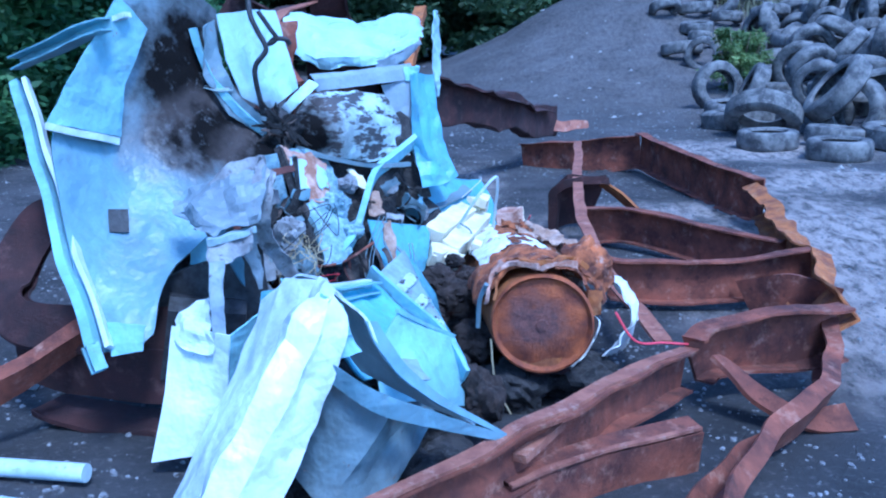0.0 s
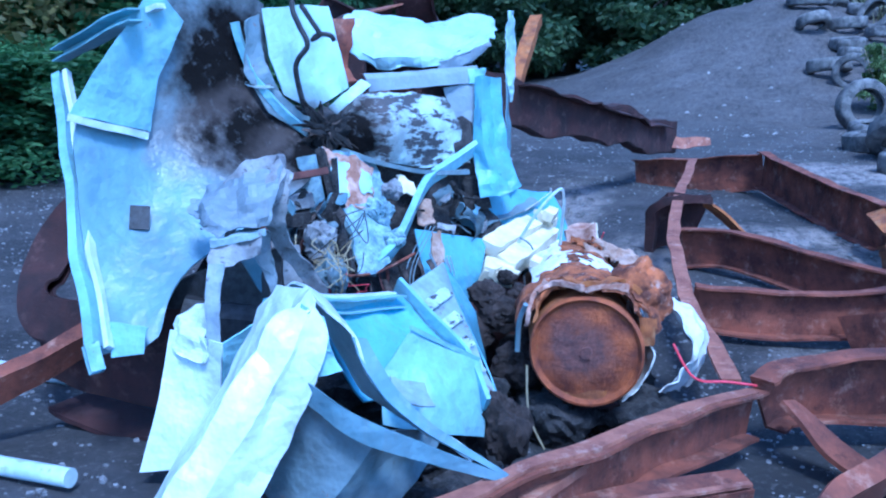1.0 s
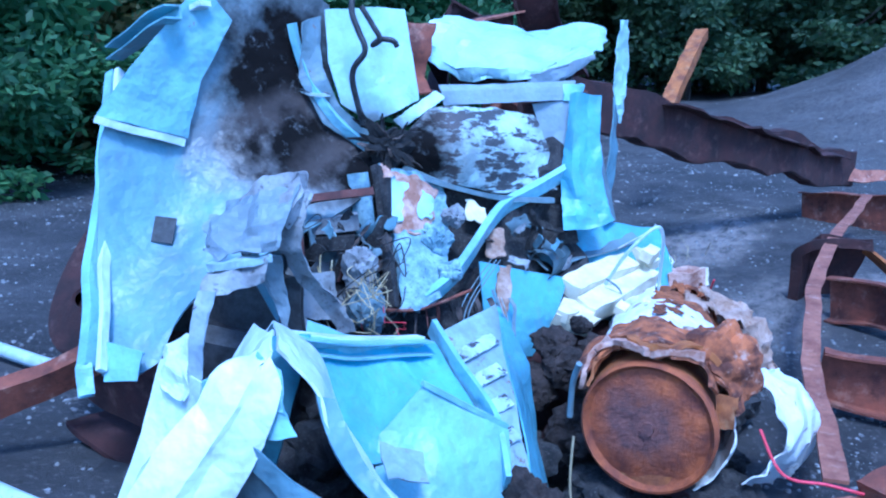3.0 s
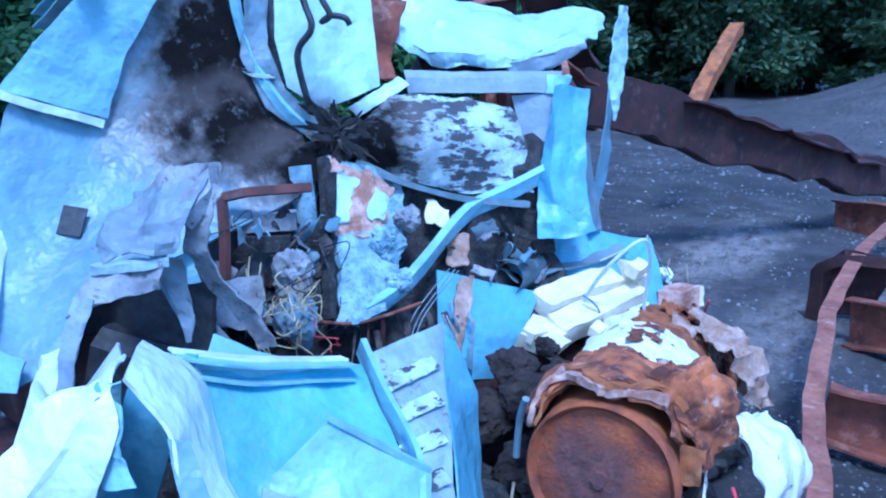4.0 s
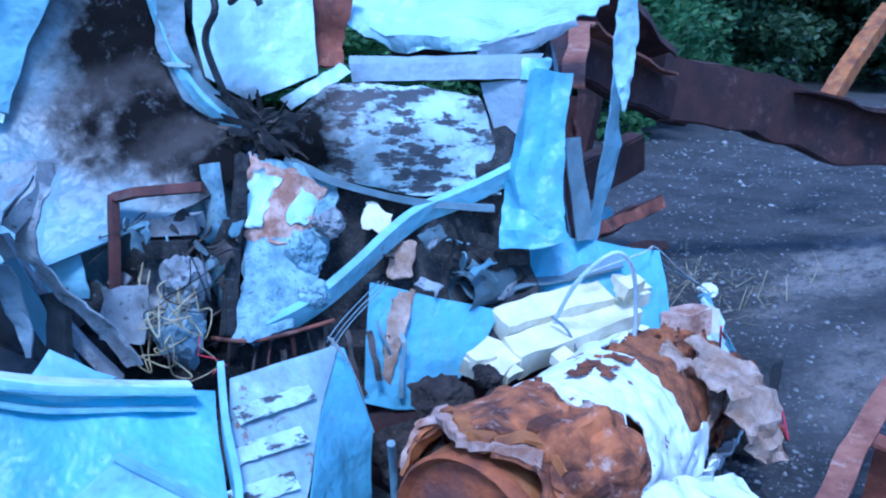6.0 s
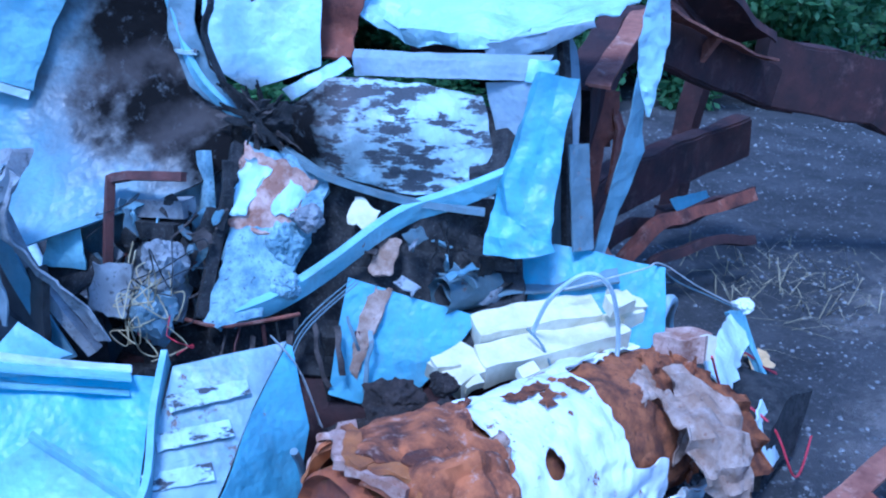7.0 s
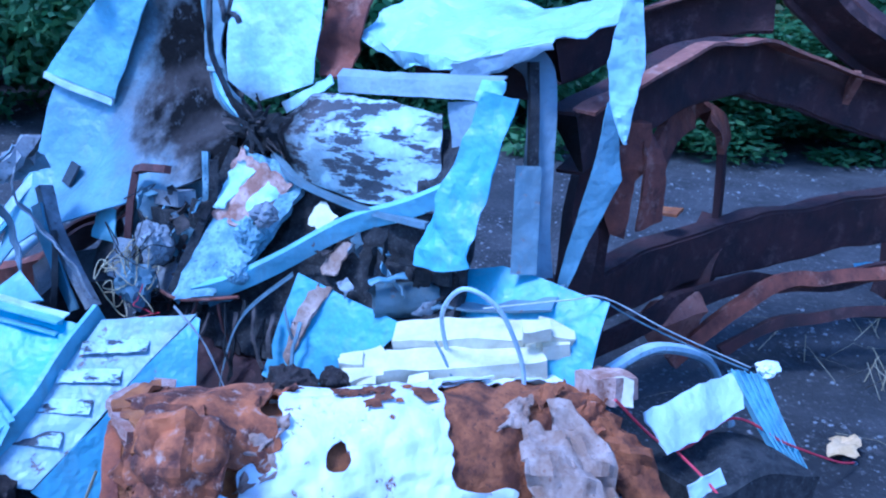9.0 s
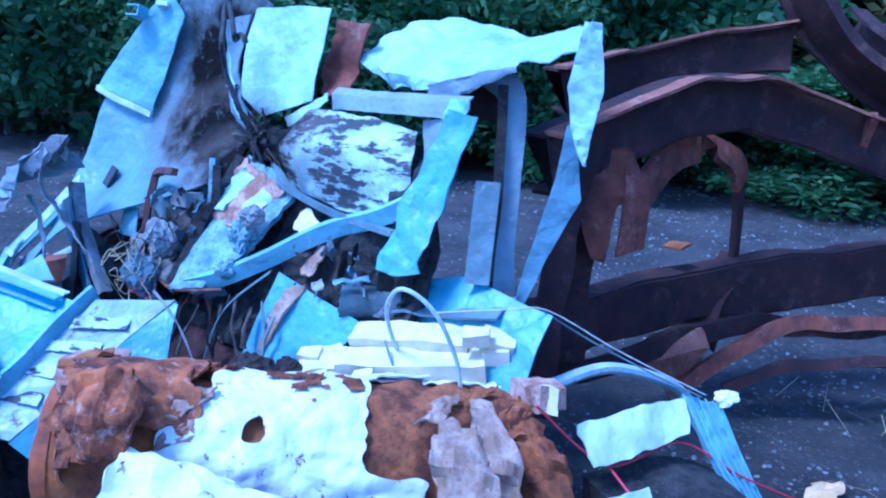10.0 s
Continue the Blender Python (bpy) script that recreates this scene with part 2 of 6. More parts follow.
M_GROUND = sunlit_ground()
M_STONE = mottle("grit", (0.10, 0.10, 0.11), (0.30, 0.30, 0.31), 0.04, 0.9)
M_STONE_PALE = mottle("pale_grit", (0.16, 0.16, 0.17), (0.36, 0.35, 0.34), 0.05, 0.9)
M_RUBBER = mottle("rubber", (0.05, 0.05, 0.055), (0.20, 0.195, 0.19), 0.2, 0.75, 0.6, 0.006, third=(0.26, 0.25, 0.24))
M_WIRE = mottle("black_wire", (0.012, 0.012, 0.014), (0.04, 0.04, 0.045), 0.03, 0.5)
M_YELLOW = mottle("yellow_wire", (0.30, 0.23, 0.12), (0.46, 0.40, 0.25), 0.03, 0.6)
M_RED = mottle("red_wire", (0.5, 0.03, 0.05), (0.6, 0.06, 0.10), 0.03, 0.5)
M_PALEWIRE = mottle("pale_wire", (0.42, 0.42, 0.42), (0.6, 0.58, 0.54), 0.03, 0.5)
M_PIPE = mottle("galvanised_pipe", (0.42, 0.50, 0.54), (0.58, 0.66, 0.70), 0.12, 0.4, 0.3, 0.002, third=(0.30, 0.32, 0.33))
M_LEAF = leafy("green_leaves", (0.06, 0.15, 0.055), (0.15, 0.28, 0.10))
M_LEAF_DARK = leafy("dark_leaves", (0.05, 0.10, 0.05), (0.13, 0.20, 0.08))
# yellowish leaves, with the sun on them put into the colour
M_LEAF_GOLD = leafy("sunlit_yellow_leaves", (0.11, 0.12, 0.04), (0.27, 0.25, 0.09))
M_BARK = mottle("bark", (0.05, 0.04, 0.032), (0.11, 0.09, 0.07), 0.10, 0.95, 0.9, 0.02, stretch=(1, 1, 0.15))
M_STRAW = mottle("dry_grass", (0.20, 0.17, 0.10), (0.38, 0.33, 0.22), 0.3, 0.95)
M_SOIL = mottle("clods", (0.020, 0.014, 0.012), (0.06, 0.042, 0.036), 0.05, 0.95, 0.9, 0.02, third=(0.11, 0.08, 0.07))
M_DRYLEAF = mottle("dry_leaf", (0.55, 0.36, 0.16), (0.68, 0.48, 0.26), 0.04, 0.8)


# ---- building helpers ----
def thing(name, label, category, at=(0, 0, 0), group="", kind=""):
    """An Empty at a thing's base, under which its parts go."""
    ob = new(name)
    ob.empty_display_size = 0.1
    ob.location = at
    return tagged(ob, label, category, group, kind)


def origin(ob):
    v = Vector(ob.location)
    while ob.parent:
        ob = ob.parent
        v += Vector(ob.location)
    return v


def mesh_of(name, bm, material, sharp=32):
    bmesh.ops.recalc_face_normals(bm, faces=bm.faces)
    for f in bm.faces:
        f.smooth = True
    for e in bm.edges:
        if len(e.link_faces) == 2 and e.calc_face_angle(0) > radians(sharp):
            e.smooth = False
    me = bpy.data.meshes.new(name)
    bm.to_mesh(me)
    bm.free()
    me.materials.append(material)
    return me


def part(name, bm, material, parent, label="", sharp=32):
    """Links a bmesh, built in world metres, as one mesh under a thing or a part."""
    bmesh.ops.translate(bm, verts=bm.verts, vec=-origin(parent))
    ob = new(name, mesh_of(name, bm, material, sharp))
    ob.parent = parent
    return tagged(ob, label)


def single(name, bm, material, label, category, at=(0, 0, 0), group="", kind="", sharp=32):
    """A thing of one mesh, built in world metres, with its origin at its base."""
    bmesh.ops.translate(bm, verts=bm.verts, vec=-Vector(at))
    ob = new(name, mesh_of(name, bm, material, sharp))
    ob.location = at
    return tagged(ob, label, category, group, kind)


def catmull(p0, p1, p2, p3, f):
    return 0.5 * (2 * p1 + (p2 - p0) * f + (2 * p0 - 5 * p1 + 4 * p2 - p3) * f * f + (3 * p1 - p0 - 3 * p2 + p3) * f ** 3)


def along(points, n, smooth):
    """n points to each stretch between the given ones."""
    out = []
    k = len(points)
    for i in range(k - 1):
        a, b = points[i], points[i + 1]
        p, q = points[max(i - 1, 0)], points[min(i + 2, k - 1)]
        for j in range(n):
            f = j / n
            out.append(catmull(p, a, b, q, f) if smooth else a.lerp(b, f))
    return out + [points[-1].copy()]


def sheet(net, n=8, smooth=False, thick=0.004, crumple=0.012, size=0.22, ragged=0.0, seed=0, bm=None):
    """A crumpled metal sheet between rows of corner points, with creases, torn edges and thickness."""
    rows = [along([Vector(p) for p in row], n, smooth) for row in net]
    cols = [along([r[j] for r in rows], n, smooth) for j in range(len(rows[0]))]
    nu, nv = len(cols[0]), len(cols)
    P = [[cols[j][i].copy() for j in range(nv)] for i in range(nu)]
    N = [[None] * nv for _ in range(nu)]
    shift = Vector((seed * 3.1, -seed * 1.7, seed * 2.3))

    def normals():
        for i in range(nu):
            for j in range(nv):
                du = P[min(i + 1, nu - 1)][j] - P[max(i - 1, 0)][j]
                dv = P[i][min(j + 1, nv - 1)] - P[i][max(j - 1, 0)]
                c = du.cross(dv)
                N[i][j] = c.normalized() if c.length > 1e-9 else Vector((0, 0, 1))

    normals()
    for i in range(nu):
        for j in range(nv):
            q = P[i][j] / size + shift
            near = noise.voronoi(q + Vector((0.3, 0.3, 0.3)) * noise.noise(q * 0.7))[0]
            ridge = (near[0] - 0.4) * 1.5 + 0.9 * (0.3 - abs(noise.noise(q * 0.8 + Vector((4, 1, 2))))) + 0.35 * (noise.voronoi(q * 2.4)[0][0] - 0.4)
            move = N[i][j] * (ridge * crumple * 1.15)
            if ragged:
                edge = min(i, nu - 1 - i, j, nv - 1 - j)
                if edge == 0:
                    side = Vector((noise.noise(q * 2), noise.noise(q * 2 + Vector((7, 1, 3))), noise.noise(q * 2 + Vector((2, 9, 5)))))
                    move += side * ragged
            P[i][j] += move
    normals()
    bm = bm or bmesh.new()
    top = [[bm.verts.new(P[i][j]) for j in range(nv)] for i in range(nu)]
    low = [[bm.verts.new(P[i][j] - N[i][j] * thick) for j in range(nv)] for i in range(nu)]
    for i in range(nu - 1):
        for j in range(nv - 1):
            bm.faces.new((top[i][j], top[i][j + 1], top[i + 1][j + 1], top[i + 1][j]))
            bm.faces.new((low[i][j], low[i + 1][j], low[i + 1][j + 1], low[i][j + 1]))
    for i in range(nu - 1):
        bm.faces.new((top[i][0], top[i + 1][0], low[i + 1][0], low[i][0]))
        bm.faces.new((top[i][-1], low[i][-1], low[i + 1][-1], top[i + 1][-1]))
    for j in range(nv - 1):
        bm.faces.new((top[0][j], low[0][j], low[0][j + 1], top[0][j + 1]))
        bm.faces.new((top[-1][j], top[-1][j + 1], low[-1][j + 1], low[-1][j]))
    return bm


def sweep(points, profile, up=(0, 0, 1), n=6, smooth=True, dent=0.0, size=0.2, closed=True, twist=(0, 0), taper=(1, 1), seed=0, bm=None):
    """A bar of that closed profile (side, up) along a bent line, dented and twisted."""
    pts = along([Vector(p) for p in points], n, smooth)
    bm = bm or bmesh.new()
    rings = []
    up = Vector(up)
    for i, p in enumerate(pts):
        d = (pts[min(i + 1, len(pts) - 1)] - pts[max(i - 1, 0)]).normalized()
        side = d.cross(up)
        side = side.normalized() if side.length > 1e-4 else Vector((1, 0, 0))
        v = side.cross(d)
        f = i / (len(pts) - 1)
        a = radians(twist[0] + (twist[1] - twist[0]) * f)
        s2, v2 = side * math.cos(a) + v * math.sin(a), v * math.cos(a) - side * math.sin(a)
        k = taper[0] + (taper[1] - taper[0]) * f
        ring = []
        for x, y in profile:
            q = p + (s2 * x + v2 * y) * k
            if dent:
                w = q / size + Vector((seed, seed * 2, -seed))
                q += Vector((noise.noise(w), noise.noise(w + Vector((9, 2, 4))), noise.noise(w + Vector((3, 8, 1))))) * dent
            ring.append(bm.verts.new(q))
        rings.append(ring)
    k = len(profile)
    for a, b in zip(rings, rings[1:]):
        for j in range(k):
            bm.faces.new((a[j], a[(j + 1) % k], b[(j + 1) % k], b[j]))
    bm.faces.new(rings[0][::-1])
    bm.faces.new(rings[-1])
    return bm


def channel(w, h, t=0.012):
    """A U section: web of height h, flanges of width w, open to the right."""
    return [(0, -h / 2), (w, -h / 2), (w, -h / 2 + t), (t, -h / 2 + t), (t, h / 2 - t), (w, h / 2 - t), (w, h / 2), (0, h / 2)]


def flat(w, h):
    return [(-w / 2, -h / 2), (w / 2, -h / 2), (w / 2, h / 2), (-w / 2, h / 2)]


def round_bar(r, k=10):
    return [(r * math.cos(2 * math.pi * i / k), r * math.sin(2 * math.pi * i / k)) for i in range(k)]


def tube(points, r, bm=None, n=8, k=8):
    return sweep(points, round_bar(r, k), n=n, up=(0.13, 0.21, 0.97), bm=bm)


# ---- ground ----
def height(x, y):
    """The lie of the land: a low swell before the wreck, a cinder heap behind it."""
    z = 0.17 * math.exp(-((x + 1.3) ** 2 + (y - 2.3) ** 2) / 1.1) - 0.05 * math.exp(-((x - 1.5) ** 2 + (y - 4.6) ** 2) / 2.0)
    z += 2.3 * (1 + 0.10 * noise.noise(Vector((x * 0.8, y * 0.8, 1)))) * math.exp(-((x - 2.5) / 4.0) ** 2 - ((y - 25) / 5.0) ** 2)
    z += 2.5 * math.exp(-((x - 13) / 6.0) ** 2 - ((y - 25) / 8.0) ** 2)
    z += 1.2 * max(0.0, min(1.0, (math.hypot(x, y - 8) - 14) / 30)) * (0.5 + noise.noise(Vector((x * 0.05, y * 0.05, 0))))
    z += 0.10 * noise.noise(Vector((x * 0.55, y * 0.55, 9))) * min(1.0, max(0.0, (y - 11) / 6))
    z += 0.035 * noise.noise(Vector((x * 0.9, y * 0.9, 3))) + 0.018 * noise.noise(Vector((x * 3.1, y * 3.1, 5)))
    if math.hypot(x, y - 5) < 14:
        z += 0.010 * noise.noise(Vector((x * 11, y * 11, 7)))
    return z
def ground_mesh():
    def axis(lo, hi, mid, fine, grow):
        out, d, step = [mid], 0.0, fine
        while mid + d < hi:
            d += step
            out.append(mid + d)
            step *= grow
        d, step = 0.0, fine
        while mid - d > lo:
            d += step
            out.insert(0, mid - d)
            step *= grow
        return out
    xs, ys = axis(-400, 400, 0.0, 0.045, 1.022), axis(-300, 600, 4.2, 0.045, 1.022)
    verts = [(x, y, height(x, y)) for y in ys for x in xs]
    w = len(xs)
    faces = [(j * w + i, j * w + i + 1, (j + 1) * w + i + 1, (j + 1) * w + i) for j in range(len(ys) - 1) for i in range(w - 1)]
    me = bpy.data.meshes.new("ground")
    me.from_pydata(verts, [], faces)
    me.polygons.foreach_set("use_smooth", [True] * len(faces))
    me.materials.append(M_GROUND)
    return tagged(new("ground", me), "dark cinder ground littered with pale grit", "ground", kind="structure")


ground = ground_mesh()


def pebbles(name, count, lo, hi, reach, material, label, seed):
    rnd = random.Random(seed)
    verts, faces = [], []
    for _ in range(count):
        a = rnd.uniform(0, 2 * math.pi)
        d = reach * rnd.random() ** 0.7
        x, y = 0.2 + math.cos(a) * d, 5.0 + math.sin(a) * d
        if noise.noise(Vector((x * 1.3, y * 1.3, seed))) + 0.5 * noise.noise(Vector((x * 4.1, y * 4.1, seed))) < rnd.uniform(-0.45, 0.35):
            continue
        r = (lo + (hi - lo) * rnd.random() ** 2.2) * (1 + d * 0.06)
        z = height(x, y)
        b = len(verts)
        spin = rnd.uniform(0, 6.28)
        for k in range(5):
            q = spin + k * math.pi * 0.4
            f = rnd.uniform(0.75, 1.2)
            verts.append((x + math.cos(q) * r * f, y + math.sin(q) * r * f, z - 0.3 * r))
        for k in range(5):
            q = spin + (k + 0.3) * math.pi * 0.4
            f = rnd.uniform(0.5, 0.85)
            verts.append((x + math.cos(q) * r * f, y + math.sin(q) * r * f, z + r * rnd.uniform(0.35, 0.65)))
        for k in range(5):
            faces.append((b + k, b + (k + 1) % 5, b + 5 + (k + 1) % 5, b + 5 + k))
        faces.append(tuple(b + 5 + k for k in range(5)))
    me = bpy.data.meshes.new(name)
    me.from_pydata(verts, [], faces)
    me.materials.append(material)
    return tagged(new(name, me), label, "gravel", kind="stuff")


pebbles("gravel", 60000, 0.003, 0.014, 11, M_STONE, "grey grit strewn over the cinder ground", 1)
pebbles("pale_gravel", 5200, 0.002, 0.009, 16, M_STONE_PALE, "pale stone chips strewn over the cinder ground", 2)


def far_chips(count, seed):
    rnd = random.Random(seed)
    verts, faces = [], []
    for _ in range(count):
        x, y = rnd.uniform(-5, 12), rnd.uniform(9, 27)
        z, r, b = height(x, y), 0.010 + 0.055 * rnd.random() ** 4, len(verts)
        if noise.noise(Vector((x * 0.7, y * 0.7, 4))) < rnd.uniform(-0.3, 0.35):
            continue
        for k in range(4):
            q = k * math.pi / 2 + rnd.uniform(-0.4, 0.4)
            verts.append((x + math.cos(q) * r * rnd.uniform(0.6, 1.5), y + math.sin(q) * r, z - 0.01))
        verts.append((x, y, z + r * rnd.uniform(0.4, 0.9)))
        faces += [(b + k, b + (k + 1) % 4, b + 4) for k in range(4)]
    me = bpy.data.meshes.new("pale_rubble")
    me.from_pydata(verts, [], faces)
    me.materials.append(M_STONE_PALE)
    return tagged(new("pale_rubble", me), "pale rubble chips over the cinder heap", "gravel", kind="stuff")


far_chips(1900, 4)


# ---- trees and bushes ----
def leaves(bm_verts, faces, centre, radii, count, size, rnd, hollow=0.35):
    for _ in range(count):
        while True:
            v = Vector((rnd.uniform(-1, 1), rnd.uniform(-1, 1), rnd.uniform(-1, 1)))
            if hollow < v.length < 1:
                break
        p = Vector(centre) + Vector((v.x * radii[0], v.y * radii[1], v.z * radii[2]))
        d = Vector((rnd.gauss(0, 1), rnd.gauss(0, 1), rnd.gauss(-0.3, 0.6))).normalized()
        w = d.cross(Vector((rnd.gauss(0, 1), rnd.gauss(0, 1), rnd.gauss(0, 1)))).normalized()
        s = size * rnd.uniform(0.6, 1.4)
        b = len(bm_verts)
        bm_verts += [p, p + d * s * 0.5 + w * s * 0.22, p + d * s, p + d * s * 0.5 - w * s * 0.22]
        faces.append((b, b + 1, b + 2, b + 3))


def crown(name, clumps, count, size, seed, spread, tall, base, material):
    """A crown of leaf clumps with gaps and an uneven outline."""
    rnd = random.Random(seed)
    v, f = [], []
    for _ in range(clumps):
        a, d = rnd.uniform(0, 6.28), spread * rnd.random() ** 0.6
        z = base + (tall - base) * rnd.random() ** 0.9
        k = 1.0 - 0.55 * abs((z - base) / (tall - base) - 0.4)
        r = spread * rnd.uniform(0.20, 0.42)
        leaves(v, f, (math.cos(a) * d * k, math.sin(a) * d * k, z), (r, r, r * 0.6), count, size, rnd)
    me = bpy.data.meshes.new(name)
    me.from_pydata(v, [], f)
    me.materials.append(material)
    return me


def tree(name, label, seed, spread, tall, base, clumps, count, size, material, girth, at, category):
    rnd = random.Random(seed)
    t = thing(name, label, category, at)
    top = Vector((rnd.uniform(-0.3, 0.3), rnd.uniform(-0.3, 0.3), tall * 0.8))
    bm = sweep([(0, 0, -0.2), (rnd.uniform(-0.1, 0.1), rnd.uniform(-0.1, 0.1), tall * 0.4), top], round_bar(girth, 9), up=(1, 0, 0.1), taper=(1.2, 0.3))
    for _ in range(7):
        z = tall * rnd.uniform(0.15, 0.7)
        a = rnd.uniform(0, 6.28)
        r = spread * rnd.uniform(0.4, 0.8)
        sweep([(0, 0, z), (math.cos(a) * r * 0.5, math.sin(a) * r * 0.5, z + r * 0.35), (math.cos(a) * r, math.sin(a) * r, z + r * 0.8)], round_bar(girth * 0.4, 6), up=(0.1, 0.2, 1), taper=(1, 0.25), bm=bm)
    ob = new("trunk", mesh_of("trunk", bm, M_BARK))
    ob.parent = t
    ob = new("crown", crown("crown", clumps, count, size, seed, spread, tall, base, material))
    ob.parent = t
    return t


rnd = random.Random(5)
shrub = tree("bush", "dense green bush with feathery leaves at the yard's edge", 11, 1.5, 2.9, 0.15, 80, 300, 0.12, M_LEAF, 0.05, (-7.6, 6.6, 0), "bush")
tagged(shrub, group="bushes at the yard's edge")
for x, y, k in ((-8.0, 4.4, 1.0), (-8.6, 2.0, 1.1), (-8.8, -0.6, 1.2), (-6.7, 11.5, 1.2), (-6.5, 13.9, 1.25), (-7.4, 16.4, 1.3), (-9.2, 7.8, 1.5), (-9.8, 5.0, 1.6), (-10.0, 10.5, 1.6), (-9.0, -3.4, 1.3)):
    m = pose(x, y, height(x, y), 0, 0, rnd.uniform(0, 360)) @ Matrix.Diagonal((k, k, k * rnd.uniform(0.85, 1.15), 1))
    b = copy_thing(shrub, pose(0, 0, 0))
    b.matrix_basis = m
b = copy_thing(shrub, pose(0, 0, 0))
b.matrix_basis = pose(-7.2, 9.2, height(-7.2, 9.2), 0, 0, 40) @ Matrix.Diagonal((1.1, 1.1, 0.52, 1))
wood = tree("tree", "dark leafy tree in the wood behind the yard", 21, 2.6, 8.5, 0.4, 120, 300, 0.24, M_LEAF_DARK, 0.14, (-5.0, 29.0, 0.4), "tree")
tagged(wood, group="trees of the wood")
for i, (x, y, k) in enumerate([(-13, 21, 1.0), (-9.5, 25, 1.05), (-1.5, 31.5, 1.1), (2.2, 33, 1.0), (5.8, 33, 1.1), (9.5, 35, 1.05), (13.5, 36, 1.1), (18, 36, 1.2), (-13, 15, 1.0), (-14, 9.5, 1.0), (-14, 4, 1.05), (-13.6, -1.5, 1.1), (-13, -7, 1.0), (-17, 12, 1.3), (-17, 1, 1.3), (-7, 34, 1.3), (0, 38, 1.4), (7, 40, 1.4), (22, 30, 1.2), (-16, 20, 1.3), (26, 22, 1.1), (-12.5, 28, 1.2), (-10, 31, 1.3), (-3.5, 34, 1.2), (4, 36, 1.3), (11, 39, 1.4), (-14, 25, 1.4), (-6, 38, 1.5), (3, 43, 1.6), (-11, 36, 1.5), (16, 40, 1.5), (-19, 16, 1.5), (-19, 6, 1.5), (-19, -4, 1.5), (-18, 26, 1.5)]):
    m = pose(x, y, height(x, y) - 0.1, 0, 0, rnd.uniform(0, 360)) @ Matrix.Diagonal((k, k, k * rnd.uniform(0.9, 1.15), 1))
    b = copy_thing(wood, pose(0, 0, 0))
    b.matrix_basis = m
gold = tree("yellowing_tree", "sunlit yellowing tree at the wood's edge", 31, 2.2, 5.0, 0.3, 60, 200, 0.16, M_LEAF_GOLD, 0.1, (-11.2, 7.4, 0), "tree")
b = copy_thing(gold, pose(15.5, 31, 2.0, 0, 0, 70))
b = copy_thing(gold, pose(-8.7, 9.7, 0.0, 0, 0, 120))
b = copy_thing(gold, pose(10.5, 31.5, 2.0, 0, 0, 170))
b = copy_thing(gold, pose(-11.6, 1.6, 0.0, 0, 0, 250))


# ---- tyres ----
def tyre_mesh(outer, width):
    """A worn tyre: open inside, with sidewalls and tread blocks."""
    h = width / 2
    section = [(0.60, -0.70), (0.64, -0.92), (0.78, -1.0), (0.92, -0.93), (0.985, -0.75), (1.0, -0.3), (1.0, 0.3), (0.985, 0.75), (0.92, 0.93), (0.78, 1.0), (0.64, 0.92), (0.60, 0.70), (0.66, 0.55), (0.93, 0.6), (0.95, 0), (0.93, -0.6), (0.66, -0.55)]
    bm = bmesh.new()
    k = 40
    rings = []
    for i in range(k):
        a = 2 * math.pi * i / k
        ring = []
        for r, z in section:
            f = 1.0 - (0.022 if r > 0.97 and i % 2 else 0.0)
            sag = 1 + 0.03 * math.cos(2 * a)
            ring.append(bm.verts.new((math.cos(a) * r * f * outer * sag, math.sin(a) * r * f * outer / sag, z * h + h)))
        rings.append(ring)
    s = len(section)
    for i in range(k):
        a, b = rings[i], rings[(i + 1) % k]
        for j in range(s):
            bm.faces.new((a[j], b[j], b[(j + 1) % s], a[(j + 1) % s]))
    return mesh_of("tyre", bm, M_RUBBER, 40)


tyre_sizes = [tyre_mesh(0.36, 0.24), tyre_mesh(0.43, 0.26), tyre_mesh(0.50, 0.28)]
rnd = random.Random(8)


def tyre(x, y, z, rx, ry, rz, k):
    ob = new("tyre", tyre_sizes[k])
    ob.matrix_basis = pose(x, y, z, rx, ry, rz)
    return tagged(ob, "worn black rubber tyre thrown on a heap", "tyre", "tyre heap")


def heap(x, y):
    return 1.7 * math.exp(-((x - 8.4) / 3.0) ** 2 - ((y - 18.0) / 4.5) ** 2) + 0.9 * math.exp(-((x - 6.2) / 1.6) ** 2 - ((y - 13.0) / 2.0) ** 2)


spots = []
for _ in range(4000):
    x, y = rnd.uniform(3.2, 14.5), rnd.uniform(10.4, 26.5)
    if x < 4.5 and 16.0 < y < 18.4 or x - 4.0 > (y - 8.2) * 0.9:
        continue
    if all(math.hypot(x - a, y - b) > 0.76 for a, b in spots):
        spots.append((x, y))
for x, y in spots:
    z = height(x, y)
    lift = heap(x, y)
    for level in range(1 + int(lift / 0.34)):
        tilt = rnd.choice((4, 12, 25, 38, 50, 66, 82, 90)) if level or rnd.random() < 0.5 else rnd.uniform(0, 12)
        tyre(x + rnd.uniform(-0.4, 0.4) * min(level, 1), y + rnd.uniform(-0.4, 0.4) * min(level, 1), z - 0.02 + level * 0.27 + 0.32 * math.sin(radians(tilt)), tilt, 0, rnd.uniform(0, 360), rnd.choice((0, 0, 1, 1, 2)))
weed = thing("weed", "pale green weeds growing among the tyres", "weeds", (4.0, 17.3, 0.1))
ob = new("leaves", crown("weed_leaves", 34, 150, 0.09, 44, 0.60, 1.30, 0.15, leafy("weed_green", (0.16, 0.25, 0.08), (0.34, 0.42, 0.16))))
ob.parent = weed
bm = bmesh.new()
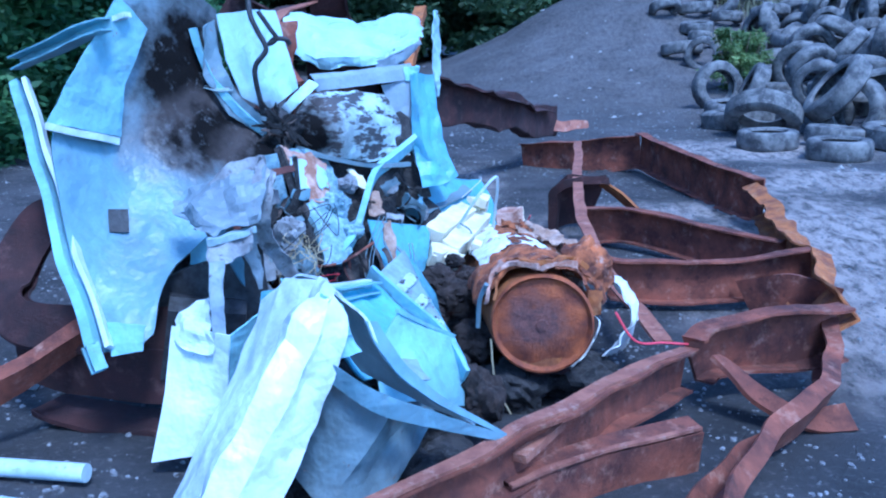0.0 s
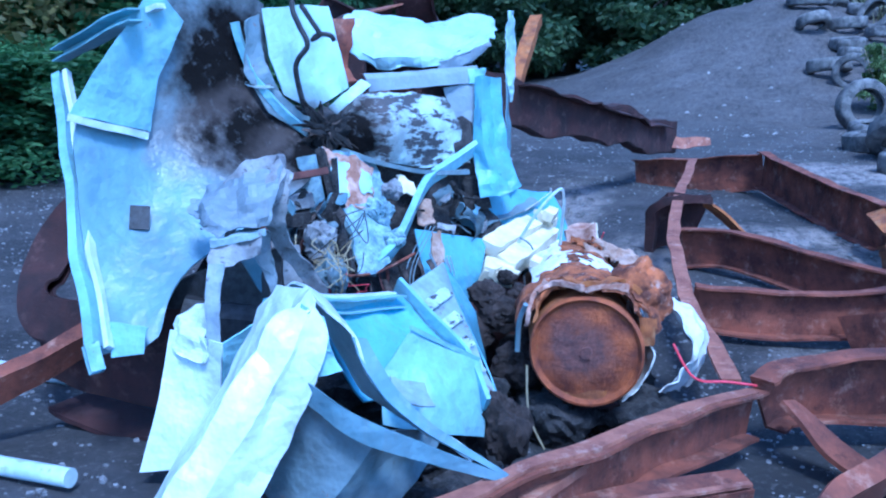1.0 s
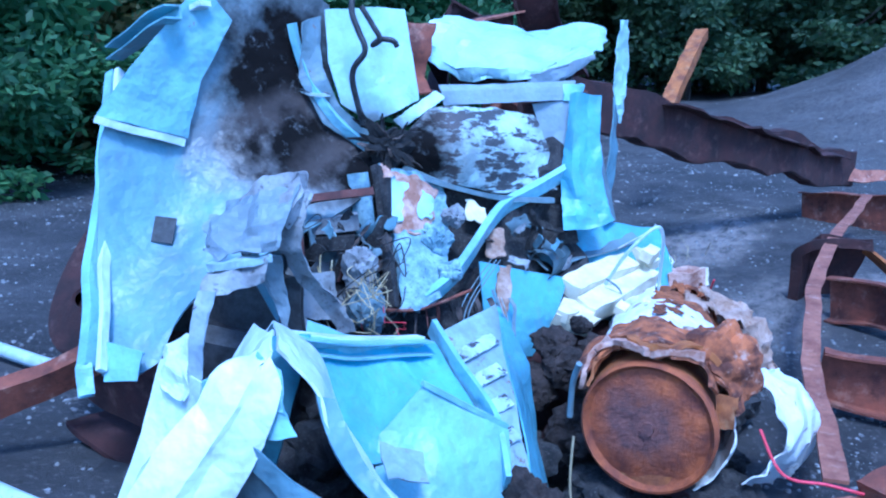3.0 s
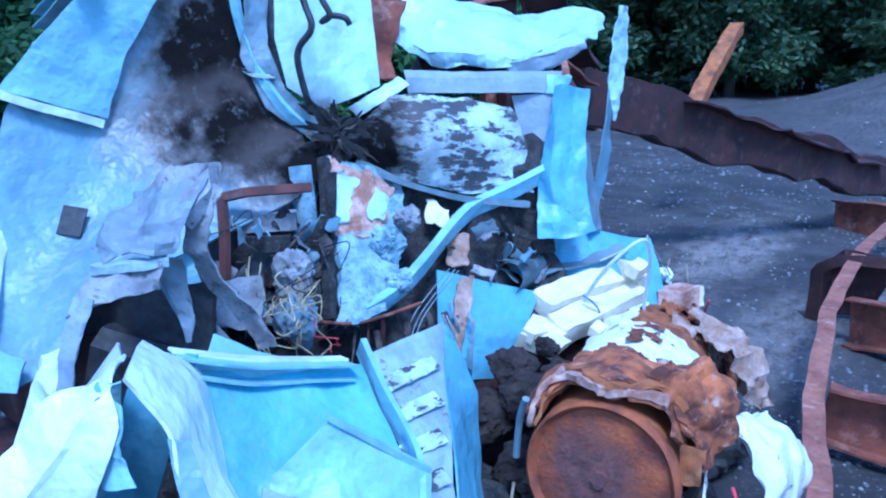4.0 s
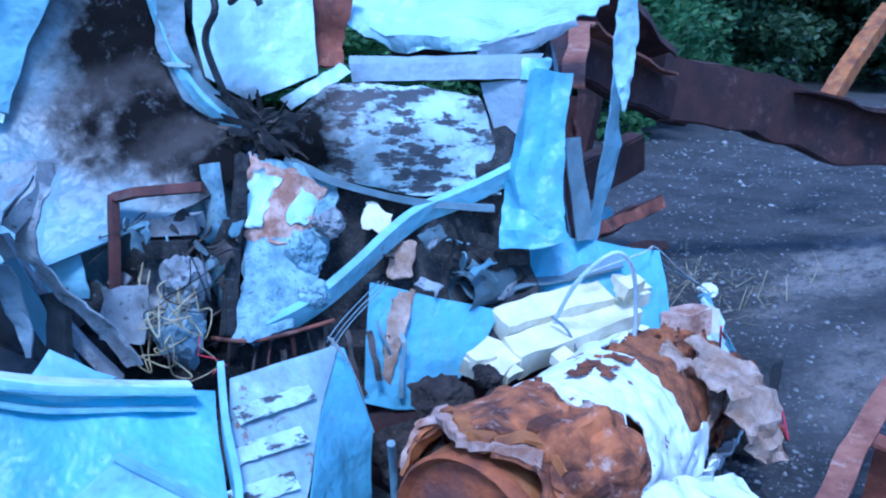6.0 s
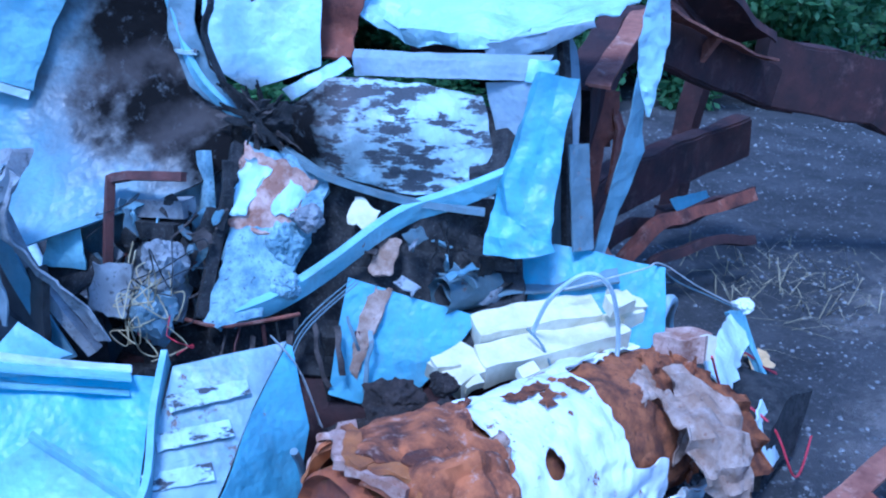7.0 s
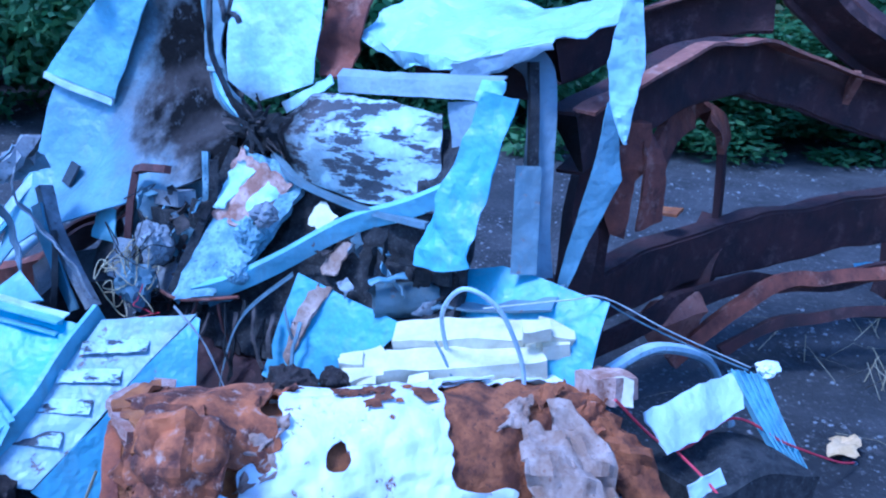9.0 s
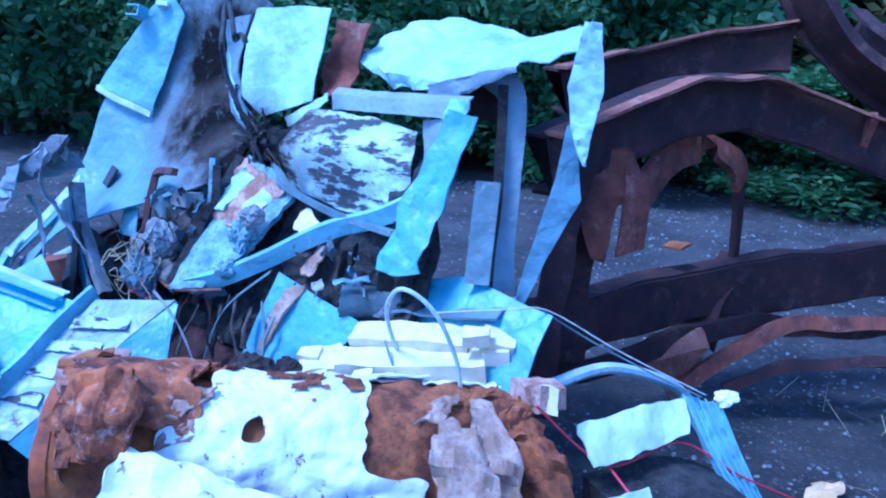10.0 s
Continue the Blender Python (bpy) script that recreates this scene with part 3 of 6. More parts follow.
for i in range(9):
    a = i * 0.7
    tube([(4.0 + 0.05 * math.cos(a), 17.3 + 0.05 * math.sin(a), -0.1), (4.0 + 0.2 * math.cos(a), 17.3 + 0.2 * math.sin(a), 0.6), (4.0 + 0.5 * math.cos(a), 17.3 + 0.5 * math.sin(a), 1.35)], 0.008, bm)
part("stems", bm, M_STRAW, weed)


# grass on the slope behind the tyres, coloured pale for the haze there
rnd = random.Random(61)
v, f = [], []
for _ in range(9000):
    x, y = rnd.uniform(4.5, 20), rnd.uniform(22.5, 33)
    if noise.noise(Vector((x * 0.5, y * 0.5, 2))) < -0.15:
        continue
    z, a, l = height(x, y), rnd.uniform(0, 6.28), rnd.uniform(0.25, 0.8)
    w = Vector((-math.sin(a), math.cos(a), 0)) * 0.014
    d = Vector((math.cos(a), math.sin(a), 0)) * l * rnd.uniform(0.2, 0.6)
    p, b = Vector((x, y, z - 0.02)), len(v)
    v += [p - w, p + w, p + d * 0.5 + w + Vector((0, 0, l * 0.7)), p + d * 0.5 - w + Vector((0, 0, l * 0.7)), p + d + Vector((0, 0, l))]
    f += [(b, b + 1, b + 2, b + 3), (b + 3, b + 2, b + 4)]
me = bpy.data.meshes.new("slope_grass")
me.from_pydata(v, [], f)
me.materials.append(leafy("hazed_pale_grass", (0.20, 0.21, 0.12), (0.38, 0.36, 0.22)))
tagged(new("slope_grass", me), "tall grass on the slope behind the tyres, paled as by haze", "grass", kind="stuff")
# ---- the rusted chassis ----
chassis = thing("truck_chassis", "twisted rust-brown truck chassis of steel channels round the wreck", "scrap frame", (1.0, 4.2, 0))


def rail(name, points, profile, material=M_RUST, up=(0, 0, 1), dent=0.02, seed=0, twist=(0, 0), label="", n=7, smooth=True, parent=None, taper=(1, 1)):
    return part(name, sweep(points, profile, up, n, smooth, dent, 0.25, twist=twist, seed=seed, taper=taper), material, parent or chassis, label)


rail("front_rail", [(-0.25, 2.10, 0.17), (0.31, 2.66, 0.21), (0.66, 3.17, 0.19), (1.0, 3.66, 0.14)], channel(0.07, 0.19), seed=1, n=9)
rail("cross_piece", [(0.32, 2.60, 0.065), (0.51, 2.77, 0.07), (0.69, 2.90, 0.07), (0.97, 3.05, 0.065)], channel(-0.08, 0.19), seed=2, twist=(6, -8), dent=0.012)
rail("side_rail", [(1.03, 3.70, 0.17), (1.12, 3.78, 0.20), (1.45, 3.92, 0.20), (1.72, 4.05, 0.19)], channel(0.10, 0.25), seed=3, dent=0.03)
rail("bent_rail", [(1.72, 4.02, 0.18), (1.62, 3.66, 0.11), (1.40, 3.26, 0.12), (1.17, 2.99, 0.09), (0.98, 2.66, 0.06), (0.82, 2.30, 0.08)], channel(0.07, 0.17), seed=4, twist=(0, 70), dent=0.03)
rail("torn_gusset", [(1.10, 3.62, 0.22), (1.26, 3.50, 0.10), (1.45, 3.42, 0.02), (1.60, 3.42, 0.05)], flat(0.10, 0.02), seed=5, twist=(20, -60), dent=0.03)
rail("lower_rail", [(0.80, 5.00, 0.16), (1.15, 5.03, 0.13), (1.55, 5.12, 0.13), (1.93, 5.20, 0.16)], channel(0.08, 0.24), seed=6)
rail("middle_rail", [(0.74, 6.55, 0.12), (1.1, 6.35, 0.16), (1.5, 5.95, 0.12), (1.92, 5.62, 0.10)], channel(0.08, 0.26), seed=7)
rail("far_rail", [(0.22, 10.3, 0.06), (0.8, 10.0, 0.13), (1.48, 9.75, 0.22)], channel(0.09, 0.36), seed=8, smooth=False)
rail("slanting_rail", [(1.48, 9.75, 0.24), (1.8, 8.4, 0.20), (2.14, 7.20, 0.17)], channel(0.09, 0.36), seed=9)
# the orange on this corner stands for low sun on the rust
rail("twisted_corner", [(2.12, 7.20, 0.20), (2.10, 6.5, 0.16), (1.98, 5.75, 0.13), (1.97, 5.15, 0.12), (1.82, 4.62, 0.11), (1.72, 4.05, 0.16)], channel(0.12, 0.26), M_RUST_ORANGE, seed=10, twist=(-20, 55), dent=0.05, label="rusted twisted corner of the chassis, coloured orange as sunlit")
rail("corner_plate", [(1.55, 5.0, 0.02), (1.70, 4.85, 0.10), (1.95, 4.72, 0.05)], flat(0.02, 0.24), seed=11, dent=0.04)
# the strap's pale colour holds the light on its upper face
rail("long_strap", [(0.80, 9.4, 0.37), (0.745, 8.0, 0.39), (0.69, 6.9, 0.39), (0.685, 6.0, 0.33), (0.72, 5.4, 0.27), (0.79, 4.72, 0.22), (0.87, 4.28, 0.21), (0.94, 3.8, 0.21)], flat(0.075, 0.012), M_RUST_PALE_LIT, seed=12, dent=0.015, label="rusted steel strap, coloured pale as lit from above")
rail("bent_bracket", [(0.56, 6.95, 0.0), (0.56, 6.90, 0.30), (0.62, 6.88, 0.35), (0.92, 6.90, 0.36)], channel(0.06, 0.22), M_RUST_DARK_SHADED, seed=13, dent=0.03, smooth=False, up=(0.2, 1, 0))
rail("brace", [(0.88, 6.88, 0.36), (1.02, 6.82, 0.27), (1.20, 6.74, 0.12)], flat(0.12, 0.016), M_RUST_ORANGE, seed=15, dent=0.02, label="orange-rusted flat brace", twist=(40, 40))
part("box_plate", sheet([[(0.53, 6.92, 0.34), (0.90, 6.96, 0.36)], [(0.54, 6.95, 0.02), (0.80, 7.02, 0.05)]], 6, False, 0.012, 0.02, 0.2, 0.01, 150), M_RUST_DARK_SHADED, chassis)
rail("stub", [(0.35, 2.66, 0.22), (0.42, 2.78, 0.23), (0.48, 2.88, 0.24)], flat(0.05, 0.03), M_RUST_PALE_LIT, seed=14, dent=0.010)
# pale strips paint the lit top edges of the rails
rail("edge_flange", [(-0.2, 2.075, 0.272), (0.31, 2.615, 0.312), (0.66, 3.125, 0.292), (1.0, 3.62, 0.24)], flat(0.055, 0.012), M_RUST_PALE_LIT, seed=1, n=9, dent=0.024, label="speckled rusted edge strip, coloured pale as if lit")
rail("cross_edge", [(0.32, 2.585, 0.162), (0.51, 2.755, 0.168), (0.69, 2.885, 0.168), (0.97, 3.035, 0.162)], flat(0.022, 0.010), M_RUST_PALE_LIT, seed=2, dent=0.012, label="pale top edge, coloured as if lit")

# back of the chassis, beyond the crushed cabin
rear = thing("rusted_underframe", "rusted vehicle underframe with arched beams behind the wreck, darkened as in shade", "scrap frame", (-0.9, 6.4, 0))


def back(name, points, profile, material=M_RUST_DARK_SHADED, **more):
    return rail(name, points, profile, material, parent=rear, **more)


back("long_beam", [(-1.05, 6.9, 1.16), (-0.75, 7.6, 1.06), (-0.45, 8.2, 0.86), (-0.25, 8.6, 0.84), (0.0, 9.15, 0.70), (0.15, 9.5, 0.69), (0.34, 10.1, 0.52), (0.60, 11.0, 0.42)], channel(-0.12, 0.36), seed=21, dent=0.035, smooth=False)
back("beam_fold", [(-0.62, 7.8, 1.13), (-0.28, 8.5, 0.99), (0.06, 9.2, 0.84), (0.50, 10.6, 0.58)], flat(0.20, 0.016), M_RUST_DARK_SHADED, seed=45, dent=0.06, smooth=False, twist=(10, -25))
back("beam_end", [(0.52, 10.9, 0.40), (0.74, 11.0, 0.36), (0.98, 11.1, 0.37)], flat(0.20, 0.02), M_RUST_PALE_LIT, seed=22, dent=0.04, twist=(-50, -65), taper=(1, 0.4))
back("leaning_post", [(-1.02, 9.3, 0.85), (-0.98, 9.9, 1.35), (-0.95, 10.6, 1.78)], channel(0.12, 0.14), M_RUST_ORANGE, seed=23, up=(1, 0, 0), label="orange-rusted leaning steel post")
back("arch", [(-0.34, 4.88, 1.13), (-0.46, 5.05, 1.20), (-0.66, 5.36, 1.32), (-0.86, 5.70, 1.365), (-0.96, 5.95, 1.33), (-0.98, 6.28, 1.24), (-1.0, 6.8, 1.12), (-1.05, 7.3, 1.02)], channel(-0.10, 0.22), seed=24, dent=0.02)
back("upper_beam", [(-1.05, 5.02, 1.36), (-1.20, 5.36, 1.45), (-1.20, 5.72, 1.555), (-1.10, 5.98, 1.60)], channel(-0.10, 0.20), seed=25, dent=0.03)
# pale strip paints the light along the beam's top
back("upper_flange", [(-1.00, 5.00, 1.465), (-1.15, 5.34, 1.555), (-1.15, 5.71, 1.66), (-1.05, 5.97, 1.705)], flat(0.08, 0.012), M_RUST_PALE_LIT, seed=25, dent=0.03)
back("standing_plate", [(-0.98, 5.92, 1.86), (-0.96, 6.10, 1.66), (-0.95, 6.36, 1.46), (-0.98, 6.7, 1.34)], channel(0.05, 0.24, 0.014), M_RUST_DARK_SHADED, seed=48, dent=0.03, up=(1, 0.2, 0.3))
back("cross_tie", [(-1.85, 6.6, 1.75), (-1.5, 6.7, 1.55), (-1.15, 6.85, 1.30)], channel(0.10, 0.16), M_RUST_DARK_SHADED, seed=26, dent=0.03)
# likewise a lit top painted onto the arch
back("arch_flange", [(-0.30, 4.88, 1.24), (-0.41, 5.04, 1.31), (-0.60, 5.36, 1.43), (-0.80, 5.70, 1.475), (-0.90, 5.95, 1.44), (-0.90, 6.28, 1.35), (-0.94, 6.8, 1.23)], flat(0.085, 0.012), M_RUST_PALE_LIT, seed=24, dent=0.02)
back("stiffener", [(-0.89, 6.27, 1.35), (-0.97, 6.29, 1.26), (-1.04, 6.30, 1.18)], flat(0.03, 0.05), M_RUST_PALE_LIT, seed=47, dent=0.01)
part("hanging_box", sheet([[(-0.62, 5.05, 1.185), (-0.58, 5.20, 1.20)], [(-0.52, 5.06, 1.19), (-0.50, 5.21, 1.185)], [(-0.51, 5.08, 1.04), (-0.49, 5.20, 1.02)], [(-0.52, 5.02, 1.00), (-0.50, 5.17, 0.98)], [(-0.52, 5.10, 0.78), (-0.50, 5.15, 0.77)]], 6, False, 0.010, 0.012, 0.12, 0.006, 176), M_RUST, rear, "", 14)
part("hanging_flap", sheet([[(-0.52, 5.18, 1.19), (-0.55, 5.22, 1.18)], [(-0.47, 5.19, 1.05), (-0.52, 5.29, 1.04)], [(-0.48, 5.18, 0.80), (-0.52, 5.30, 0.83)]], 7, False, 0.010, 0.010, 0.10, 0.006, 177), M_RUST, rear, "", 14)
back("lower_beam", [(-0.45, 4.85, 0.46), (-0.72, 5.20, 0.48), (-1.02, 5.62, 0.51), (-1.20, 6.10, 0.55), (-1.29, 6.60, 0.61), (-1.38, 7.03, 0.64), (-1.42, 7.45, 0.70)], channel(-0.10, 0.25), seed=29, dent=0.025, smooth=False)
back("torn_strip", [(-0.62, 4.90, 0.29), (-0.75, 5.24, 0.27), (-0.92, 5.62, 0.36), (-1.02, 5.95, 0.43), (-1.04, 6.26, 0.40), (-1.04, 6.6, 0.43), (-1.04, 7.0, 0.48)], flat(0.03, 0.085), M_RUST_DARK_SHADED, seed=30, dent=0.03)
part("torn_shell", sheet([[(-0.93, 5.40, 0.27), (-0.95, 5.50, 0.36), (-0.92, 5.70, 0.41)], [(-0.86, 5.44, 0.24), (-0.84, 5.58, 0.31), (-0.87, 5.72, 0.34)], [(-0.90, 5.50, 0.18), (-0.90, 5.60, 0.155), (-0.92, 5.71, 0.26)]], 7, False, 0.008, 0.014, 0.12, 0.012, 142), M_RUST_PALE_LIT, rear, "tan rusted cone of torn steel")
back("ground_strap", [(-0.88, 5.58, 0.10), (-0.90, 5.85, 0.31), (-0.93, 6.08, 0.44), (-0.98, 6.4, 0.44), (-1.0, 6.95, 0.49)], flat(0.05, 0.065), M_RUST, seed=32, dent=0.02, twist=(10, 30))
back("wheel_arch", [(-0.60, 5.28, 1.00), (-0.78, 5.42, 1.13), (-1.0, 5.62, 1.17), (-1.16, 5.82, 1.10), (-1.2, 5.88, 1.0)], flat(0.03, 0.13), M_RUST, seed=33, dent=0.015, up=(1, -1, 0.1))
back("arch_post", [(-1.19, 5.86, 1.08), (-1.23, 5.90, 0.86), (-1.24, 5.92, 0.62)], flat(0.03, 0.05), seed=46, dent=0.012, up=(1, -1, 0.1))
back("bracket", [(-1.10, 5.70, 0.30), (-1.15, 5.78, 0.52), (-1.26, 5.92, 0.66)], channel(0.16, 0.20, 0.014), seed=34, dent=0.04, up=(1, 1, 0))
back("bright_tab", [(-1.00, 5.55, 0.73), (-1.08, 5.62, 0.735)], flat(0.09, 0.012), M_RUST_ORANGE, seed=35)
back("upright", [(-0.42, 4.88, 0.2), (-0.50, 4.92, 0.7), (-0.54, 4.98, 1.25)], channel(0.10, 0.13, 0.014), seed=36, dent=0.03, up=(1, 0, 0))
back("rear_upright", [(-0.62, 5.02, 0.35), (-0.66, 5.06, 0.8), (-0.62, 5.15, 1.30)], channel(0.08, 0.12, 0.014), seed=37, dent=0.03, up=(1, 0, 0))
back("rear_leg", [(-1.95, 7.4, -0.05), (-1.9, 7.42, 0.8), (-1.88, 7.45, 1.5)], channel(0.10, 0.14), seed=39, dent=0.03, up=(1, 0, 0))
back("lower_strap", [(-0.90, 5.82, 0.13), (-0.91, 6.08, 0.255), (-0.92, 6.5, 0.30), (-0.93, 6.93, 0.245)], flat(0.04, 0.05), M_RUST_DARK_SHADED, seed=43, dent=0.02, twist=(10, 30))
part("pale_scrap", sheet([[(-1.47, 6.84, 0.36), (-1.53, 7.26, 0.35)], [(-1.43, 6.86, 0.29), (-1.50, 7.28, 0.28)]], 6, False, 0.006, 0.012, 0.1, 0.008, 178), M_PAINT, rear, "pale scrap of painted sheet caught in the frame")
back("scrap_support", [(-1.50, 6.8, 0.30), (-1.54, 7.05, 0.27), (-1.58, 7.35, 0.27)], flat(0.10, 0.02), M_RUST_DARK_SHADED, seed=44, dent=0.02)

# rusted rim and channel lying under the big door
rim = thing("steel_hoop", "dark rusted steel hoop half buried under the door", "scrap steel", (-1.4, 3.1, 0))
part("hoop", sweep([(-1.42, 3.40, 0.94), (-1.58, 3.36, 0.87), (-1.69, 3.28, 0.69), (-1.67, 3.16, 0.53), (-1.50, 3.04, 0.44), (-1.20, 3.02, 0.41), (-0.85, 3.10, 0.40)], channel(-0.16, 0.05, 0.012), up=(0.1, -1, 0.3), dent=0.015, n=8), M_RUST_DARK_SHADED, rim)
part("side_plate", sweep([(-1.56, 3.12, 0.34), (-1.2, 3.04, 0.32), (-0.80, 3.06, 0.30)], flat(0.03, 0.20), dent=0.03, n=8), M_RUST_DARK_SHADED, rim)
part("foot", sweep([(-1.45, 3.1, 0.16), (-1.1, 3.05, 0.12), (-0.6, 3.1, 0.08)], flat(0.20, 0.02), dent=0.03), M_RUST_DARK_SHADED, rim)
steel_channel = thing("steel_channel", "rusted steel channel leaning on the hoop", "scrap steel", (-1.4, 2.7, 0.1))
part("channel", sweep([(-1.16, 3.10, 0.50), (-1.36, 2.84, 0.38), (-1.56, 2.58, 0.27)], channel(0.06, 0.11), dent=0.012, twist=(25, 25)), M_RUST, steel_channel)

# ---- pipes ----
def pipe(a, b, r, label):
    outer = sweep([a, Vector(a).lerp(Vector(b), 0.5), b], round_bar(r, 18), n=6, up=(0, 0.1, 1))
    single("pipe", outer, M_PIPE, label, "pipe", a, "pipes on the ground")


pipe((-0.99, 2.50, 0.205), (-2.6, 2.62, 0.20), 0.030, "pale galvanised steel pipe lying on the ground")
pipe((-0.70, 2.30, 0.15), (-2.5, 2.50, 0.19), 0.034, "pale galvanised steel pipe lying on the ground")
pipe((-1.75, 3.50, 0.08), (-3.6, 3.72, 0.06), 0.032, "pale galvanised steel pipe reaching under the rusted hoop")

# ---- the crushed cabin: door side ----
door = thing("crushed_door", "big bent white door skin, scorched black, with a square hole", "door panel", (-1.1, 3.0, 0.4))
door_skin = [
    [(-1.09, 2.83, 0.47), (-0.99, 2.80, 0.50), (-0.94, 2.82, 0.50), (-0.91, 2.88, 0.53)],
    [(-1.17, 2.90, 0.70), (-1.07, 2.98, 0.69), (-0.97, 3.04, 0.70), (-0.89, 3.09, 0.72)],
    [(-1.25, 3.00, 0.95), (-1.13, 3.19, 0.90), (-0.96, 3.32, 0.93), (-0.68, 3.68, 0.96)],
    [(-1.29, 3.08, 1.20), (-1.18, 3.33, 1.18), (-1.03, 3.51, 1.18), (-0.78, 3.78, 1.10)],
    [(-1.22, 3.32, 1.45), (-1.15, 3.45, 1.45), (-1.03, 3.62, 1.45), (-0.90, 3.80, 1.30)],
    [(-1.15, 3.46, 1.68), (-1.12, 3.52, 1.70), (-1.02, 3.68, 1.72), (-0.94, 3.84, 1.62)],
]
skin = part("skin", sheet(door_skin, 7, True, 0.006, 0.010, 0.3, 0.006, 1), M_DOOR, door)
part("edge_frame", sweep([(-1.60, 3.44, 1.36), (-1.41, 3.20, 1.08), (-1.21, 2.95, 0.78), (-1.04, 2.75, 0.54)], channel(0.035, 0.05, 0.006), up=(0, -1, 0.4), dent=0.01, n=8), M_PAINT, door)
part("edge_strip", sweep([(-1.56, 3.41, 1.37), (-1.37, 3.18, 1.08), (-1.17, 2.94, 0.78), (-1.00, 2.75, 0.53)], flat(0.018, 0.03), up=(0, -1, 0.4), dent=0.01, n=8), M_CLEAN, door)
part("hinge", sweep([(-1.05, 2.76, 0.54), (-1.01, 2.73, 0.46)], channel(0.045, 0.04, 0.006), dent=0.008), M_PAINT, door)
flap = part("flap", sheet([[(-1.14, 3.38, 1.67), (-1.11, 3.42, 1.61), (-1.08, 3.46, 1.55)], [(-1.22, 3.20, 1.45), (-1.20, 3.27, 1.40), (-1.15, 3.38, 1.35)], [(-1.285, 3.04, 1.24), (-1.225, 3.15, 1.205), (-1.165, 3.31, 1.155)]], 7, False, 0.006, 0.012, 0.14, 0.006, 2), M_PAINT, door)
part("flap_hem", sweep([(-1.285, 3.04, 1.225), (-1.225, 3.14, 1.19), (-1.165, 3.30, 1.14)], flat(0.02, 0.025), dent=0.006), M_CLEAN, flap)
part("top_strip", sweep([(-1.60, 3.46, 1.43), (-1.36, 3.36, 1.50), (-1.12, 3.26, 1.565)], channel(0.06, 0.05, 0.006), dent=0.012), M_PAINT, door)
part("top_rail", sweep([(-1.45, 3.44, 1.50), (-1.25, 3.38, 1.56), (-1.10, 3.36, 1.60)], flat(0.05, 0.018), dent=0.01), M_CLEAN, door)
# flat black plate painted as the dark inside of the square hole
part("socket", sweep([(-1.1224, 3.1595, 0.909), (-1.1084, 3.1195, 0.831)], flat(0.068, 0.010), up=(0.5, -0.7, 0.35), n=3, dent=0.002), M_WIRE, skin, "square black plate for the shade in a recess")
part("lower_tongue", sheet([[(-1.03, 2.80, 0.60), (-0.90, 2.82, 0.58)], [(-1.0, 2.76, 0.49), (-0.91, 2.80, 0.50)]], 5, False, 0.005, 0.006, 0.1, 0.006, 3), M_PAINT, door)

# ---- crushed cabin: the middle ----
cabin = thing("crushed_cabin", "crushed pale blue vehicle cabin of torn and folded sheet metal", "wreck", (-0.5, 4.1, 0))
part("box_face", sheet([[(-0.92, 3.78, 1.60), (-0.84, 3.92, 1.62), (-0.76, 4.08, 1.62)], [(-0.88, 3.74, 1.42), (-0.80, 3.88, 1.42), (-0.70, 4.05, 1.42)], [(-0.82, 3.74, 1.27), (-0.745, 3.84, 1.20), (-0.66, 4.03, 1.28)]], 8, False, 0.006, 0.008, 0.2, 0.005, 4), M_BOX, cabin)
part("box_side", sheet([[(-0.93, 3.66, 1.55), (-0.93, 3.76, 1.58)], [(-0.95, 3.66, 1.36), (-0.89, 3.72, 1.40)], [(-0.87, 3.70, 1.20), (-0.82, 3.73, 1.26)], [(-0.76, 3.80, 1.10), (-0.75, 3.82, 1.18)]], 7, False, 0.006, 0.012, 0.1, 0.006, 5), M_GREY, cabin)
part("box_hem", sweep([(-0.955, 3.69, 1.313), (-0.90, 3.68, 1.30), (-0.86, 3.72, 1.30)], flat(0.03, 0.012), dent=0.005), M_BURNT, cabin)
part("fold_edge", sweep([(-0.97, 3.66, 1.55), (-0.93, 3.68, 1.36), (-0.84, 3.72, 1.22), (-0.74, 3.83, 1.10)], flat(0.03, 0.02), up=(0, -1, 0), dent=0.012), M_PAINT, cabin)
part("top_sheet", sheet([
    [(-0.73, 4.21, 1.435), (-0.62, 4.30, 1.355), (-0.50, 4.37, 1.358), (-0.36, 4.44, 1.372), (-0.20, 4.72, 1.47)],
    [(-0.745, 4.215, 1.462), (-0.63, 4.285, 1.408), (-0.50, 4.355, 1.405), (-0.37, 4.45, 1.402), (-0.205, 4.73, 1.485)],
    [(-0.775, 4.26, 1.52), (-0.66, 4.36, 1.465), (-0.50, 4.46, 1.455), (-0.36, 4.57, 1.455), (-0.20, 4.85, 1.515)],
    [(-0.80, 4.38, 1.59), (-0.64, 4.52, 1.535), (-0.48, 4.64, 1.545), (-0.36, 4.78, 1.525), (-0.21, 4.96, 1.555)],
    [(-0.80, 4.55, 1.62), (-0.64, 4.70, 1.60), (-0.50, 4.82, 1.58), (-0.38, 4.92, 1.60), (-0.26, 5.00, 1.60)]], 5, False, 0.005, 0.024, 0.13, 0.016, 6), M_BOX, cabin, "crumpled bright white roof sheet", 9)
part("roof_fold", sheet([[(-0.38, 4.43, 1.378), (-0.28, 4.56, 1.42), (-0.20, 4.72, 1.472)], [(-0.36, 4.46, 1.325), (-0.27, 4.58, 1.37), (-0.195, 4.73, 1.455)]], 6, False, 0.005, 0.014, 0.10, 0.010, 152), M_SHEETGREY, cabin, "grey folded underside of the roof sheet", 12)
